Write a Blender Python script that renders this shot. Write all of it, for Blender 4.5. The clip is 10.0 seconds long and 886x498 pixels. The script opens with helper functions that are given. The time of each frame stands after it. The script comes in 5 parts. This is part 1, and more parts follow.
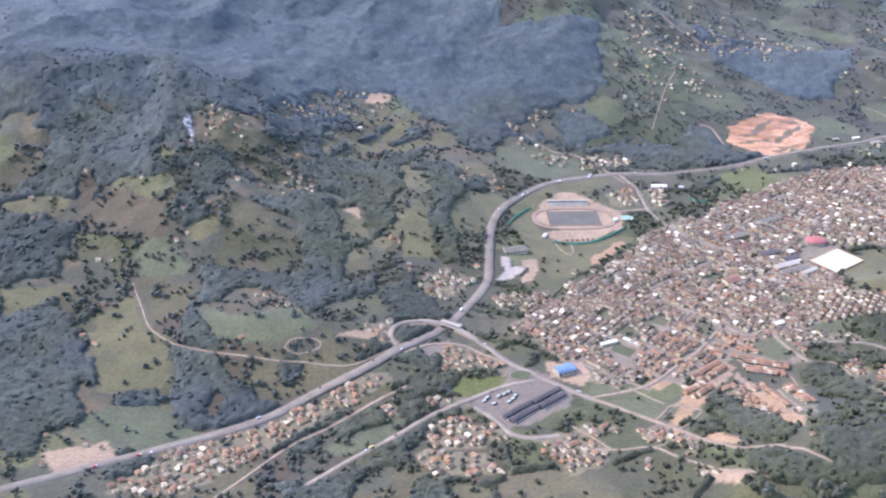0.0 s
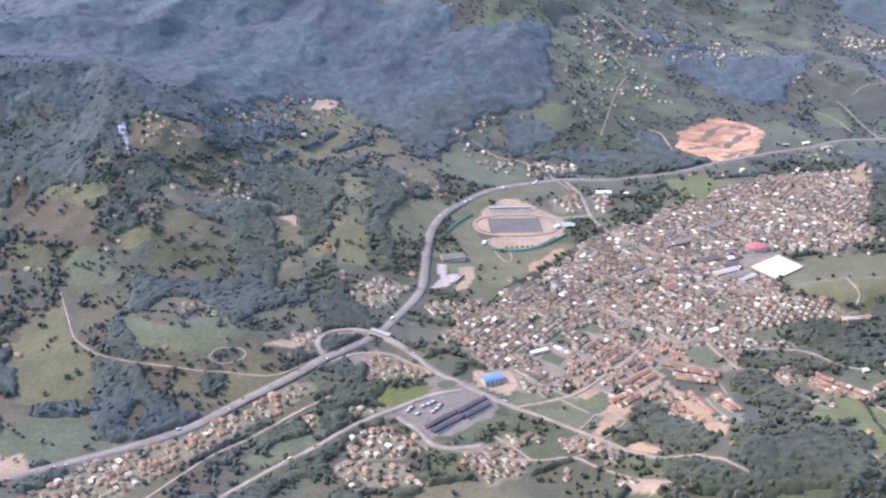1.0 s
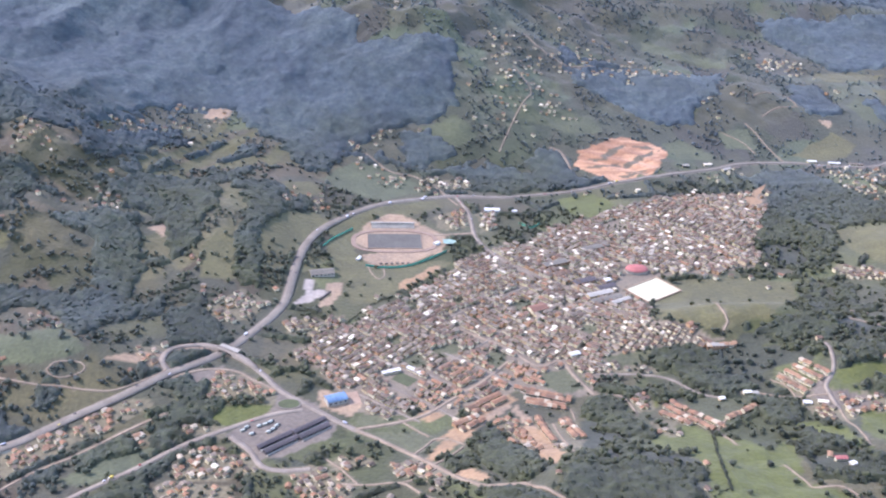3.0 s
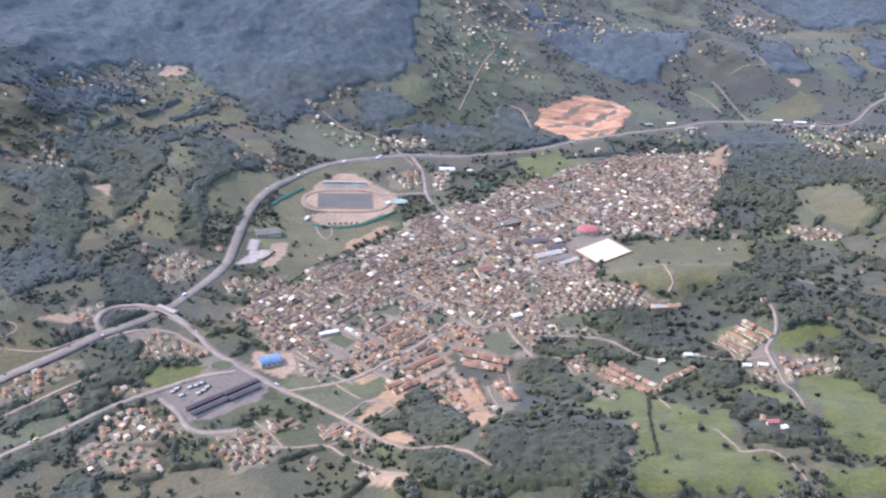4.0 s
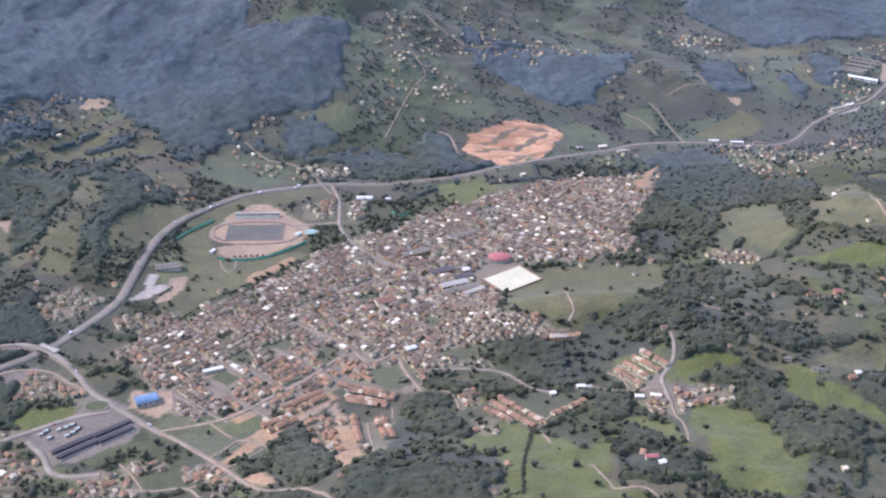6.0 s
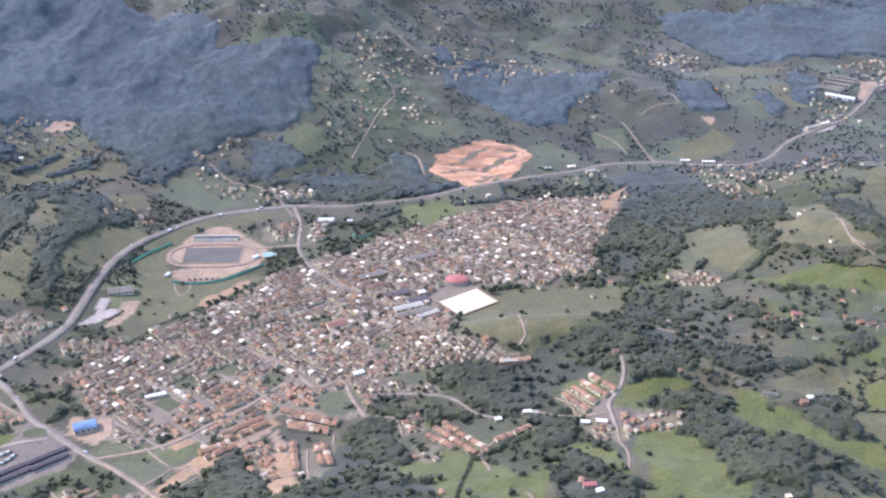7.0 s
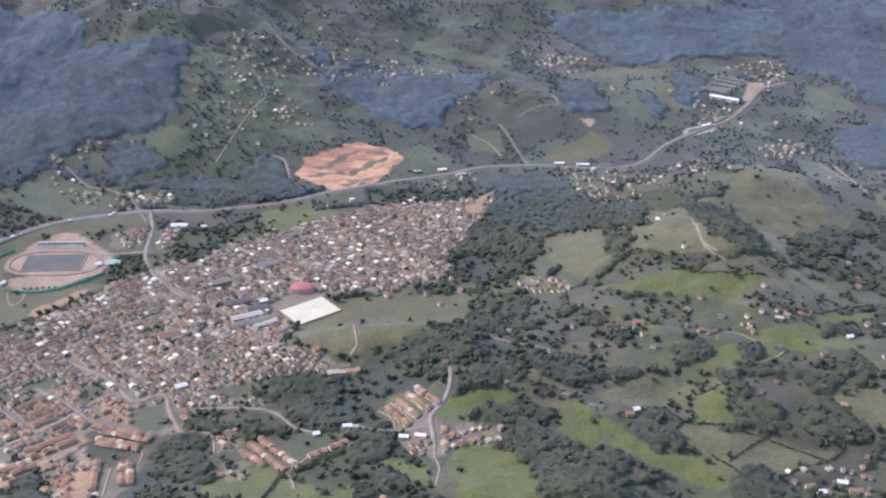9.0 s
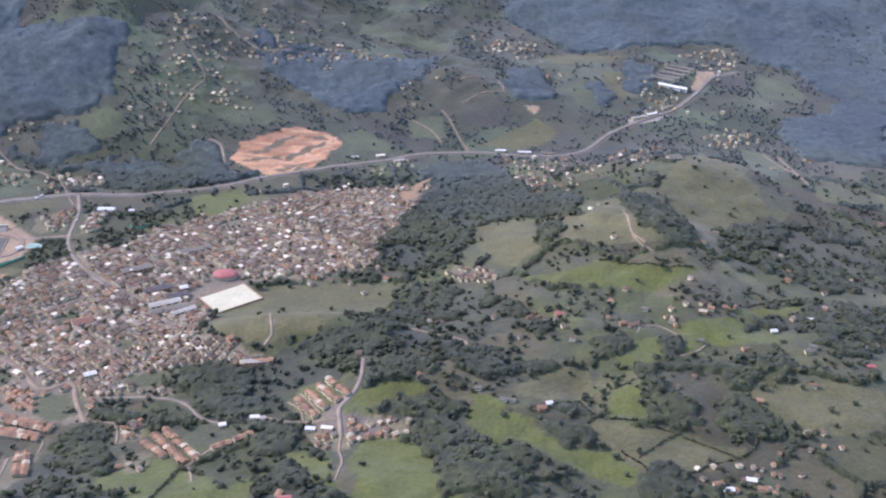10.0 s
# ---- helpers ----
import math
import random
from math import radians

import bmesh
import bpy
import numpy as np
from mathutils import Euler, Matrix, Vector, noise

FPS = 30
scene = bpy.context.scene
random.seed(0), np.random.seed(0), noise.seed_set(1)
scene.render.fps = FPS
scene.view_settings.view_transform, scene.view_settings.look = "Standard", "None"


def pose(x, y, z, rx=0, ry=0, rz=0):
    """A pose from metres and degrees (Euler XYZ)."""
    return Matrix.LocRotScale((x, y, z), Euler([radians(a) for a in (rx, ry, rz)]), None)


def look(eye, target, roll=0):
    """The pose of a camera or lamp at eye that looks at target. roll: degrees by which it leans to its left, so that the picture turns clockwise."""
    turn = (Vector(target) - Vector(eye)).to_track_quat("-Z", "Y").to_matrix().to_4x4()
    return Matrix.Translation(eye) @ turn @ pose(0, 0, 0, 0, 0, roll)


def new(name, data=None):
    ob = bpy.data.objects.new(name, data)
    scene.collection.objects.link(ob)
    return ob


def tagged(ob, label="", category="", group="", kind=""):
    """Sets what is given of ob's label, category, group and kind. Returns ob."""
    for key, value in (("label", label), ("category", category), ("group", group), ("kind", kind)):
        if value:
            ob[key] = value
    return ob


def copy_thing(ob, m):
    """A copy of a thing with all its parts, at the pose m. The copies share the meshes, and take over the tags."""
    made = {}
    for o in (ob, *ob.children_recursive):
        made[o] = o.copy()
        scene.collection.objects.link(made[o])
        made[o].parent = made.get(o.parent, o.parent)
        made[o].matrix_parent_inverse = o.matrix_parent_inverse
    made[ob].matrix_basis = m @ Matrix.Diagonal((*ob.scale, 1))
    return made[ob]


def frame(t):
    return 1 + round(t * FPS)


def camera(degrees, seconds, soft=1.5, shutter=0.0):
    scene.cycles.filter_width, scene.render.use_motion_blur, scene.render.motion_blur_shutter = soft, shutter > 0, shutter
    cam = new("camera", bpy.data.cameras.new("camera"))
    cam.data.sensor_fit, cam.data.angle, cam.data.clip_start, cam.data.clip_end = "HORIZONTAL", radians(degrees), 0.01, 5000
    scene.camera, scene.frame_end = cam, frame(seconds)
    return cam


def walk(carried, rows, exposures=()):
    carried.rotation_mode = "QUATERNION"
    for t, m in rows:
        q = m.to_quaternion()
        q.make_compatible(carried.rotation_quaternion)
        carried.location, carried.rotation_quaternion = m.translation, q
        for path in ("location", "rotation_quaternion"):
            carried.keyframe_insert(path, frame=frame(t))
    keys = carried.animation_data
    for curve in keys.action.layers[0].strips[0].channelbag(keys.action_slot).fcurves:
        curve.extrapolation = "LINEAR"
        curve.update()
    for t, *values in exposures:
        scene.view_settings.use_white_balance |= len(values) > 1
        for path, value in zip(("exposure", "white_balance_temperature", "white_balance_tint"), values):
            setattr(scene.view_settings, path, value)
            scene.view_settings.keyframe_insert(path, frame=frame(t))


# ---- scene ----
cam = camera(41.70, 10.0, soft=2.15)
EXPOSURE, KELVIN, TINT = 1.21, 5960, 35
BRIGHTENS = [(0.0, 0.5), (1.0, 0.52), (2.5, 0.48), (4.0, 0.38), (4.5, 0.10), (5.0, 0.1), (6.5, 0.25), (7.0, 0.4), (8.0, 0.4), (9.0, 0.06), (10.0, 0.05)]
PATH = [
    (0, (0.00, 0.00, 362.48), (2.69, 265.40, 222.64), 1.36),
    (0.1, (3.82, 0.73, 362.27), (4.89, 263.14, 216.88), 0.12),
    (0.5, (19.05, 3.67, 361.43), (25.96, 272.65, 228.75), 2.10),
    (1, (38.05, 7.45, 360.39), (42.22, 273.57, 221.97), 1.30),
    (1.5, (57.00, 11.32, 359.36), (62.89, 277.50, 221.11), 0.91),
    (2, (75.88, 15.29, 358.33), (82.00, 281.86, 220.84), 1.62),
    (2.5, (94.71, 19.36, 357.30), (99.37, 285.43, 218.79), 1.49),
    (2.7, (102.23, 21.02, 356.89), (110.70, 288.76, 221.82), 2.69),
    (3.8, (143.42, 30.42, 354.65), (150.42, 295.83, 214.99), 3.15),
    (4, (150.88, 32.18, 354.25), (157.31, 294.96, 209.68), 2.99),
    (4.5, (169.49, 36.65, 353.24), (176.07, 299.77, 209.28), 2.74),
    (5, (188.04, 41.22, 352.23), (192.08, 306.47, 212.15), 2.80),
    (5.2, (195.45, 43.07, 351.83), (197.58, 307.66, 210.45), 2.14),
    (6.3, (236.02, 53.57, 349.64), (233.53, 319.66, 211.12), 0.62),
    (6.5, (243.37, 55.53, 349.24), (237.52, 320.48, 208.65), 0.03),
    (7, (261.70, 60.49, 348.25), (258.02, 328.53, 213.55), 0.63),
    (7.5, (279.98, 65.56, 347.27), (276.41, 332.23, 209.88), 0.38),
    (8, (298.20, 70.73, 346.29), (302.88, 339.29, 212.66), 2.58),
    (8.5, (316.37, 76.00, 345.31), (323.62, 343.99, 210.66), 1.51),
    (9, (334.48, 81.37, 344.34), (339.93, 349.31, 209.52), 1.33),
    (9.5, (352.53, 86.83, 343.37), (359.84, 353.13, 205.41), 2.18),
    (10, (370.53, 92.40, 342.40), (379.81, 358.44, 204.07), 2.39),
]
walk(cam, [(t, look(eye, target, roll)) for t, eye, target, roll in PATH], exposures=[(t, EXPOSURE + e, KELVIN, TINT) for t, e in BRIGHTENS])

# ---- light: hazy noon sun and a wide blue sky ----
SUN_FROM = Vector((-0.85, 0.22, 0.78)).normalized()
world = bpy.data.worlds.new("sky")
scene.world = world
world.use_nodes = True
sky = world.node_tree.nodes.new("ShaderNodeTexSky")
sky.sky_type, sky.sun_disc = "NISHITA", False
sky.sun_elevation = math.asin(SUN_FROM.z)
sky.sun_rotation = math.atan2(SUN_FROM.x, SUN_FROM.y)
sky.altitude, sky.air_density, sky.dust_density = 2000, 1.6, 3.0
back = world.node_tree.nodes["Background"]
back.inputs["Strength"].default_value = 0.15
world.node_tree.links.new(sky.outputs[0], back.inputs["Color"])
lamp = bpy.data.lights.new("sun", "SUN")
lamp.energy, lamp.angle, lamp.color = 1.8, radians(2.0), (1.0, 0.95, 0.88)
sun = new("sun", lamp)
sun.matrix_world = look(SUN_FROM * 900, (0, 0, 0))

# ---- materials ----


def shader(name, rough=0.9):
    m = bpy.data.materials.new(name)
    m.use_nodes = True
    b = m.node_tree.nodes["Principled BSDF"]
    b.inputs["Roughness"].default_value = rough
    b.inputs["Specular IOR Level"].default_value = 0.25
    return m, m.node_tree.nodes, m.node_tree.links, b


def mix_node(nodes, links, mode, fac, a, b):
    n = nodes.new("ShaderNodeMix")
    n.data_type, n.blend_type = "RGBA", mode
    for socket, v in ((n.inputs[0], fac), (n.inputs[6], a), (n.inputs[7], b)):
        if hasattr(v, "is_linked"):
            links.new(v, socket)
        elif isinstance(v, tuple):
            socket.default_value = (*v, 1)
        else:
            socket.default_value = v
    return n.outputs[2]


def noise_fac(nodes, links, scale, detail, coords="Object", low=0.35, high=0.65):
    co = nodes.new("ShaderNodeTexCoord")
    n = nodes.new("ShaderNodeTexNoise")
    n.inputs["Scale"].default_value, n.inputs["Detail"].default_value = scale, detail
    links.new(co.outputs[coords], n.inputs["Vector"])
    r = nodes.new("ShaderNodeMapRange")
    r.inputs[1].default_value, r.inputs[2].default_value = low, high
    links.new(n.outputs[0], r.inputs[0])
    return r.outputs[0]


def bump(nodes, links, b, fac, strength, distance):
    n = nodes.new("ShaderNodeBump")
    n.inputs["Strength"].default_value, n.inputs["Distance"].default_value = strength, distance
    links.new(fac, n.inputs["Height"])
    links.new(n.outputs[0], b.inputs["Normal"])


def surface(name, base, dark, rough=0.9, fine=2.0, coarse=0.2, depth=0.1, metal=0.0):
    """A weathered surface: two base colours mixed by coarse stains, with fine grain."""
    m, nodes, links, b = shader(name, rough)
    stain = noise_fac(nodes, links, coarse, 6)
    grain = noise_fac(nodes, links, fine, 4, low=0.2, high=0.8)
    c = mix_node(nodes, links, "MIX", stain, dark, base)
    c = mix_node(nodes, links, "MULTIPLY", 0.5, c, mix_node(nodes, links, "MIX", grain, (0.55, 0.55, 0.55), (1.25, 1.25, 1.25)))
    links.new(c, b.inputs["Base Color"])
    b.inputs["Metallic"].default_value = metal
    bump(nodes, links, b, grain, 0.4, depth)
    return m


def varied(name, stops, source="object", rough=0.85, stain=0.35, fine=1.5, metal=0.0):
    """Colours that differ from piece to piece, streaked with dirt."""
    m, nodes, links, b = shader(name, rough)
    info = nodes.new("ShaderNodeObjectInfo" if source == "object" else "ShaderNodeNewGeometry")
    ramp = nodes.new("ShaderNodeValToRGB")
    ramp.color_ramp.interpolation = "CONSTANT"
    elements = ramp.color_ramp.elements
    while len(elements) < len(stops):
        elements.new(0.5)
    for e, (at, colour) in zip(elements, stops):
        e.position, e.color = at, (*colour, 1)
    links.new(info.outputs["Random" if source == "object" else "Random Per Island"], ramp.inputs[0])
    dirt = noise_fac(nodes, links, fine, 5)
    c = mix_node(nodes, links, "MULTIPLY", stain, ramp.outputs[0], mix_node(nodes, links, "MIX", dirt, (0.45, 0.43, 0.42), (1.15, 1.15, 1.15)))
    links.new(c, b.inputs["Base Color"])
    b.inputs["Metallic"].default_value = metal
    bump(nodes, links, b, dirt, 0.3, 0.05)
    return m


def ground_shader():
    """Land cover comes from the mesh's own cover colours; grain, tufts and worn soil on top."""
    m, nodes, links, b = shader("land", 0.95)
    at = nodes.new("ShaderNodeAttribute")
    at.attribute_name = "cover"
    tuft = noise_fac(nodes, links, 0.45, 9, low=0.25, high=0.75)
    patch = noise_fac(nodes, links, 0.06, 5, low=0.3, high=0.7)
    c = mix_node(nodes, links, "MULTIPLY", 0.6, at.outputs["Color"], mix_node(nodes, links, "MIX", tuft, (0.55, 0.55, 0.55), (1.3, 1.28, 1.2)))
    c = mix_node(nodes, links, "MULTIPLY", 0.5, c, mix_node(nodes, links, "MIX", patch, (0.7, 0.72, 0.78), (1.25, 1.2, 1.1)))
    links.new(c, b.inputs["Base Color"])
    b.inputs["Sheen Weight"].default_value, b.inputs["Sheen Roughness"].default_value = 0.08, 0.6
    bump(nodes, links, b, tuft, 0.6, 0.6)
    return m


LAND = ground_shader()
ASPHALT = surface("asphalt", (0.215, 0.190, 0.140), (0.165, 0.144, 0.106), 0.85, 1.2, 0.15, 0.03)
CONCRETE_ROAD = surface("pale_road", (0.275, 0.235, 0.170), (0.205, 0.173, 0.125), 0.9, 1.0, 0.12, 0.03)
DIRT_ROAD = surface("dirt_track", (0.30, 0.238, 0.155), (0.22, 0.172, 0.112), 0.95, 1.0, 0.15, 0.05)
ROOF_STOPS = [(0.0, (0.142, 0.104, 0.070)), (0.22, (0.170, 0.112, 0.073)), (0.40, (0.202, 0.126, 0.078)), (0.52, (0.174, 0.136, 0.091)), (0.66, (0.254, 0.203, 0.137)), (0.80, (0.113, 0.088, 0.058)), (0.92, (0.268, 0.152, 0.083))]
METAL_STOPS = [(0.0, (0.176, 0.142, 0.093)), (0.28, (0.233, 0.190, 0.126)), (0.52, (0.131, 0.104, 0.068)), (0.74, (0.378, 0.325, 0.224)), (0.85, (0.693, 0.61, 0.431)), (0.95, (0.236, 0.160, 0.093))]
FLAT_STOPS = [(0.0, (0.196, 0.156, 0.099)), (0.35, (0.289, 0.236, 0.154)), (0.6, (0.173, 0.138, 0.089)), (0.80, (0.378, 0.32, 0.215)), (0.86, (0.630, 0.55, 0.381)), (0.96, (0.273, 0.158, 0.087))]
CLAY_STOPS = [(0.0, (0.258, 0.151, 0.085)), (0.3, (0.320, 0.195, 0.107)), (0.55, (0.187, 0.117, 0.070)), (0.75, (0.294, 0.160, 0.085)), (0.9, (0.445, 0.372, 0.241))]
WALL_STOPS = [(0.0, (0.56, 0.51, 0.331)), (0.40, (0.517, 0.416, 0.240)), (0.55, (0.418, 0.260, 0.134)), (0.70, (0.588, 0.519, 0.293)), (0.85, (0.58, 0.53, 0.348))]
TILE, TILE_FAR = varied("old_tile", ROOF_STOPS), varied("old_tile_far", ROOF_STOPS, "island")
TIN, TIN_FAR = varied("tin", METAL_STOPS, rough=0.5), varied("tin_far", METAL_STOPS, "island", 0.5)
SLAB, SLAB_FAR = varied("slab", FLAT_STOPS), varied("slab_far", FLAT_STOPS, "island")
CLAY = varied("clay_tile", CLAY_STOPS)
WALL, WALL_FAR = varied("render_wall", WALL_STOPS, stain=0.25), varied("render_wall_far", WALL_STOPS, "island", stain=0.25)
GLASS_DARK = surface("window_glass", (0.05, 0.06, 0.07), (0.03, 0.03, 0.04), 0.15, 3, 0.5, 0.0)
LEAF_STOPS = [(0.0, (0.057, 0.065, 0.035)), (0.25, (0.068, 0.075, 0.039)), (0.5, (0.052, 0.062, 0.036)), (0.72, (0.078, 0.083, 0.042)), (0.9, (0.091, 0.091, 0.047))]


def leafy(m, fuzz=0.2, glow=(0.05, 0.055, 0.03)):
    """Leaves let light through and catch the sky on their fuzz."""
    nodes, links = m.node_tree.nodes, m.node_tree.links
    b = nodes["Principled BSDF"]
    b.inputs["Sheen Weight"].default_value, b.inputs["Sheen Roughness"].default_value = fuzz, 0.6
    thin = nodes.new("ShaderNodeBsdfTranslucent")
    thin.inputs["Color"].default_value = (*glow, 1)
    both = nodes.new("ShaderNodeAddShader")
    links.new(b.outputs[0], both.inputs[0])
    links.new(thin.outputs[0], both.inputs[1])
    links.new(both.outputs[0], nodes["Material Output"].inputs["Surface"])
    return m


LEAF = leafy(varied("leaves", LEAF_STOPS, rough=0.9, stain=0.4, fine=1.2))


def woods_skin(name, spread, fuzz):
    """Leaves of the woods: olive near the town, tinted blue to the north and west for haze, the change broken up by
    noise.
    """
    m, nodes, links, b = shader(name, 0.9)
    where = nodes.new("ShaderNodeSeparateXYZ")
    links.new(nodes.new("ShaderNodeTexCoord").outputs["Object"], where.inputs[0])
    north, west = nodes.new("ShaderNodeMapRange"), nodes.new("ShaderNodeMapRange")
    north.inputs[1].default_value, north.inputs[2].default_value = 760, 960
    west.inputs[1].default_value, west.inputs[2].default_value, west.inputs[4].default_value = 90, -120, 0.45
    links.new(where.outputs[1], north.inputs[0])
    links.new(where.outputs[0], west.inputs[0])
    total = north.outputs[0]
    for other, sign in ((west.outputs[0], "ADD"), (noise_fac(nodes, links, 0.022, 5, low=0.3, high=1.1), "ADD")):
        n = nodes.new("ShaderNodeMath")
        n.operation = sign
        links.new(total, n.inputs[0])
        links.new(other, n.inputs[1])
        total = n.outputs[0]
    # share of haze blue, growing to the north and west
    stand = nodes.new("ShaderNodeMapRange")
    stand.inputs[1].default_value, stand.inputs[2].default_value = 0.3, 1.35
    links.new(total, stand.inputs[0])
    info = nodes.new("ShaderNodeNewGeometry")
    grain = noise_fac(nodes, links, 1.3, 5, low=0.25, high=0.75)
    # second colour has distance haze mixed into the leaf green
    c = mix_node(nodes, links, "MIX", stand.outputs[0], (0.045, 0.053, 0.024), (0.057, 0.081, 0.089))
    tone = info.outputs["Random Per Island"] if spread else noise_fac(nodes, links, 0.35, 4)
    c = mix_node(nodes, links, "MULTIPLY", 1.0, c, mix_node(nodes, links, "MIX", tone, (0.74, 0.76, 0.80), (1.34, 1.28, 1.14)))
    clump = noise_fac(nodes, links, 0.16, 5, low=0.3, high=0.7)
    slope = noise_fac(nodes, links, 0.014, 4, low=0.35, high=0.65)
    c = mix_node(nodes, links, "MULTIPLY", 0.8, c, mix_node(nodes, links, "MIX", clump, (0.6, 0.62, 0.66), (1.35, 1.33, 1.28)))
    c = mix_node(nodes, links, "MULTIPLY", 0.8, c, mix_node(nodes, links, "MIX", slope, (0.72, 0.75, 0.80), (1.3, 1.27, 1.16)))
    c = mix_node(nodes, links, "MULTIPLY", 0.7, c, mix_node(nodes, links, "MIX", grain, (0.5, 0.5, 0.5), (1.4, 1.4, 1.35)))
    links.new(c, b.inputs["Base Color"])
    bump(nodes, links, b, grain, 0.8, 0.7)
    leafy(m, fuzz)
    # the light passing through the leaves gets the same haze blue
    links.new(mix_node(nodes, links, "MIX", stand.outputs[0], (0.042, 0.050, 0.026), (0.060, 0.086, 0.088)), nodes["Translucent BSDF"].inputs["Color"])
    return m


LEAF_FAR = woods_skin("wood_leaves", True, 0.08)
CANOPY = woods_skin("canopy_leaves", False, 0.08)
BARK = surface("bark", (0.16, 0.12, 0.09), (0.09, 0.07, 0.05), 0.95, 3, 0.5, 0.05)
WHITE = surface("white_sheet", (0.68, 0.67, 0.56), (0.55, 0.54, 0.45), 0.5, 1.0, 0.3, 0.02)
GREY_ROOF = surface("grey_sheet", (0.185, 0.170, 0.125), (0.14, 0.128, 0.095), 0.85, 0.8, 0.2, 0.02)
BLUE_ROOF = surface("blue_sheet", (0.165, 0.265, 0.35), (0.125, 0.205, 0.29), 0.5, 0.8, 0.2, 0.02)
RED_ROOF = surface("red_sheet", (0.42, 0.15, 0.12), (0.35, 0.12, 0.095), 0.6, 0.8, 0.2, 0.02)
RED_TILE = surface("faded_red_tile", (0.25, 0.135, 0.085), (0.19, 0.108, 0.072), 0.9, 1.2, 0.25, 0.05)
SAND = surface("pale_sand", (0.57, 0.535, 0.345), (0.50, 0.465, 0.30), 0.95, 1.0, 0.08, 0.03)
PITCH = surface("dark_base", (0.132, 0.126, 0.098), (0.110, 0.104, 0.082), 0.95, 0.8, 0.08, 0.02)
EARTH = surface("orange_earth", (0.50, 0.27, 0.15), (0.40, 0.20, 0.11), 0.95, 0.5, 0.06, 0.2)
TAN = surface("tan_earth", (0.37, 0.265, 0.17), (0.30, 0.21, 0.135), 0.95, 0.7, 0.08, 0.1)
CONCRETE = surface("concrete", (0.39, 0.368, 0.285), (0.31, 0.29, 0.225), 0.9, 1.0, 0.2, 0.02)
GREEN_NET = surface("green_net", (0.10, 0.38, 0.25), (0.08, 0.30, 0.19), 0.8, 1.0, 0.3, 0.02)
BROWN_ROOF = surface("brown_sheet", (0.105, 0.092, 0.084), (0.075, 0.066, 0.060), 0.7, 0.8, 0.2, 0.02)

# ---- the lie of the land ----
VALLEY_HILLS = [
    (185, 435, 58, 42, 22.2), (330, 445, 90, 55, 25.7), (450, 555, 80, 55, 12.3), (570, 620, 80, 90, 16.2),
    (310, 628, 42, 17, 18.1), (505, 727, 50, 45, 29.0), (560, 835, 60, 40, 27.3), (375, 585, 45, 28, 13.8),
    (460, 905, 80, 40, -3.0), (240, 520, 60, 40, -2.5), (-140, 690, 55, 60, 19.2), (-95, 790, 70, 50, -1.1),
    (-35, 900, 70, 50, 2.1), (110, 1000, 90, 70, 34.1),
]
FAR_HILLS = [
    (215, 1050, 70, 60, 1.2), (310, 1110, 90, 60, 4.4), (400, 1015, 70, 40, 15.2), (-300, 880, 140, 130, 68.5),
    (-60, 1180, 220, 130, 92.1), (-190, 620, 60, 50, -8.9), (-60, 545, 70, 40, 5.1), (560, 1060, 80, 60, 6.3),
    (-5, 745, 28, 60, 13.6), (780, 980, 120, 150, 2.5), (700, 1350, 250, 140, 43.9), (-110, 500, 80, 50, -13.4),
    (110, 880, 90, 60, -5.3), (300, 1300, 220, 120, 38.0), (-160, 810, 50, 50, 18.3), (190, 850, 60, 30, -7.1),
    (-85, 578, 40, 22, 10.9), (445, 645, 40, 25, 9.8), (100, 720, 50, 40, -3.4),
]


LEVELS = [(100, 743, 34, 30, -2.3), (268, 681, 20, 18, 0.2)]  # graded sports grounds


def lattice(i, j, seed):
    v = np.sin(i * 127.1 + j * 311.7 + seed * 74.7) * 43758.5453
    return v - np.floor(v)


def smooth_noise(x, y, seed=0):
    i, j = np.floor(x), np.floor(y)
    u, v = x - i, y - j
    u, v = u * u * (3 - 2 * u), v * v * (3 - 2 * v)
    low = lattice(i, j, seed) * (1 - u) + lattice(i + 1, j, seed) * u
    high = lattice(i, j + 1, seed) * (1 - u) + lattice(i + 1, j + 1, seed) * u
    return low * (1 - v) + high * v


def layered(x, y, seed=0, octaves=4):
    total, weight = 0, 0
    for o in range(octaves):
        total = total + smooth_noise(x * 2**o, y * 2**o, seed + o) * 0.5**o
        weight += 0.5**o
    return total / weight


def step(a, b, v):
    s = np.clip((v - a) / (b - a), 0, 1)
    return s * s * (3 - 2 * s)


def height(x, y):
    x, y = np.asarray(x, float), np.asarray(y, float)
    z = 0 * x
    for hx, hy, sx, sy, top in VALLEY_HILLS + FAR_HILLS:
        z = z + top * np.exp(-0.5 * (((x - hx) / sx) ** 2 + ((y - hy) / sy) ** 2))
    wild = step(4, 22, z)
    z = z + wild * (layered(x / 38, y / 38, 3, 4) - 0.5) * 11
    z = z + wild * (layered(x / 13, y / 13, 6, 3) - 0.5) * 2.2
    far = step(25, 70, z) + step(1150, 1500, y)
    z = z + far * (1 - abs(2 * layered(x / 110, y / 110, 9, 4) - 1) - 0.6) * 32
    # benches cut into the earthworks
    pit = np.exp(-(((x - 281) / 36) ** 2 + ((y - 893) / 32) ** 2) ** 2)
    z = z + pit * 0.7 * np.sin(0.35 * y + 0.12 * x + 3 * layered(x / 22, y / 22, 5, 2))
    for px, py, rx, ry, level in LEVELS:
        w = 1 - step(0.8, 1.35, np.hypot((x - px) / rx, (y - py) / ry))
        z = z * (1 - w) + level * w
    return z


def ground_at(x, y):
    return float(height(np.array([x]), np.array([y]))[0])


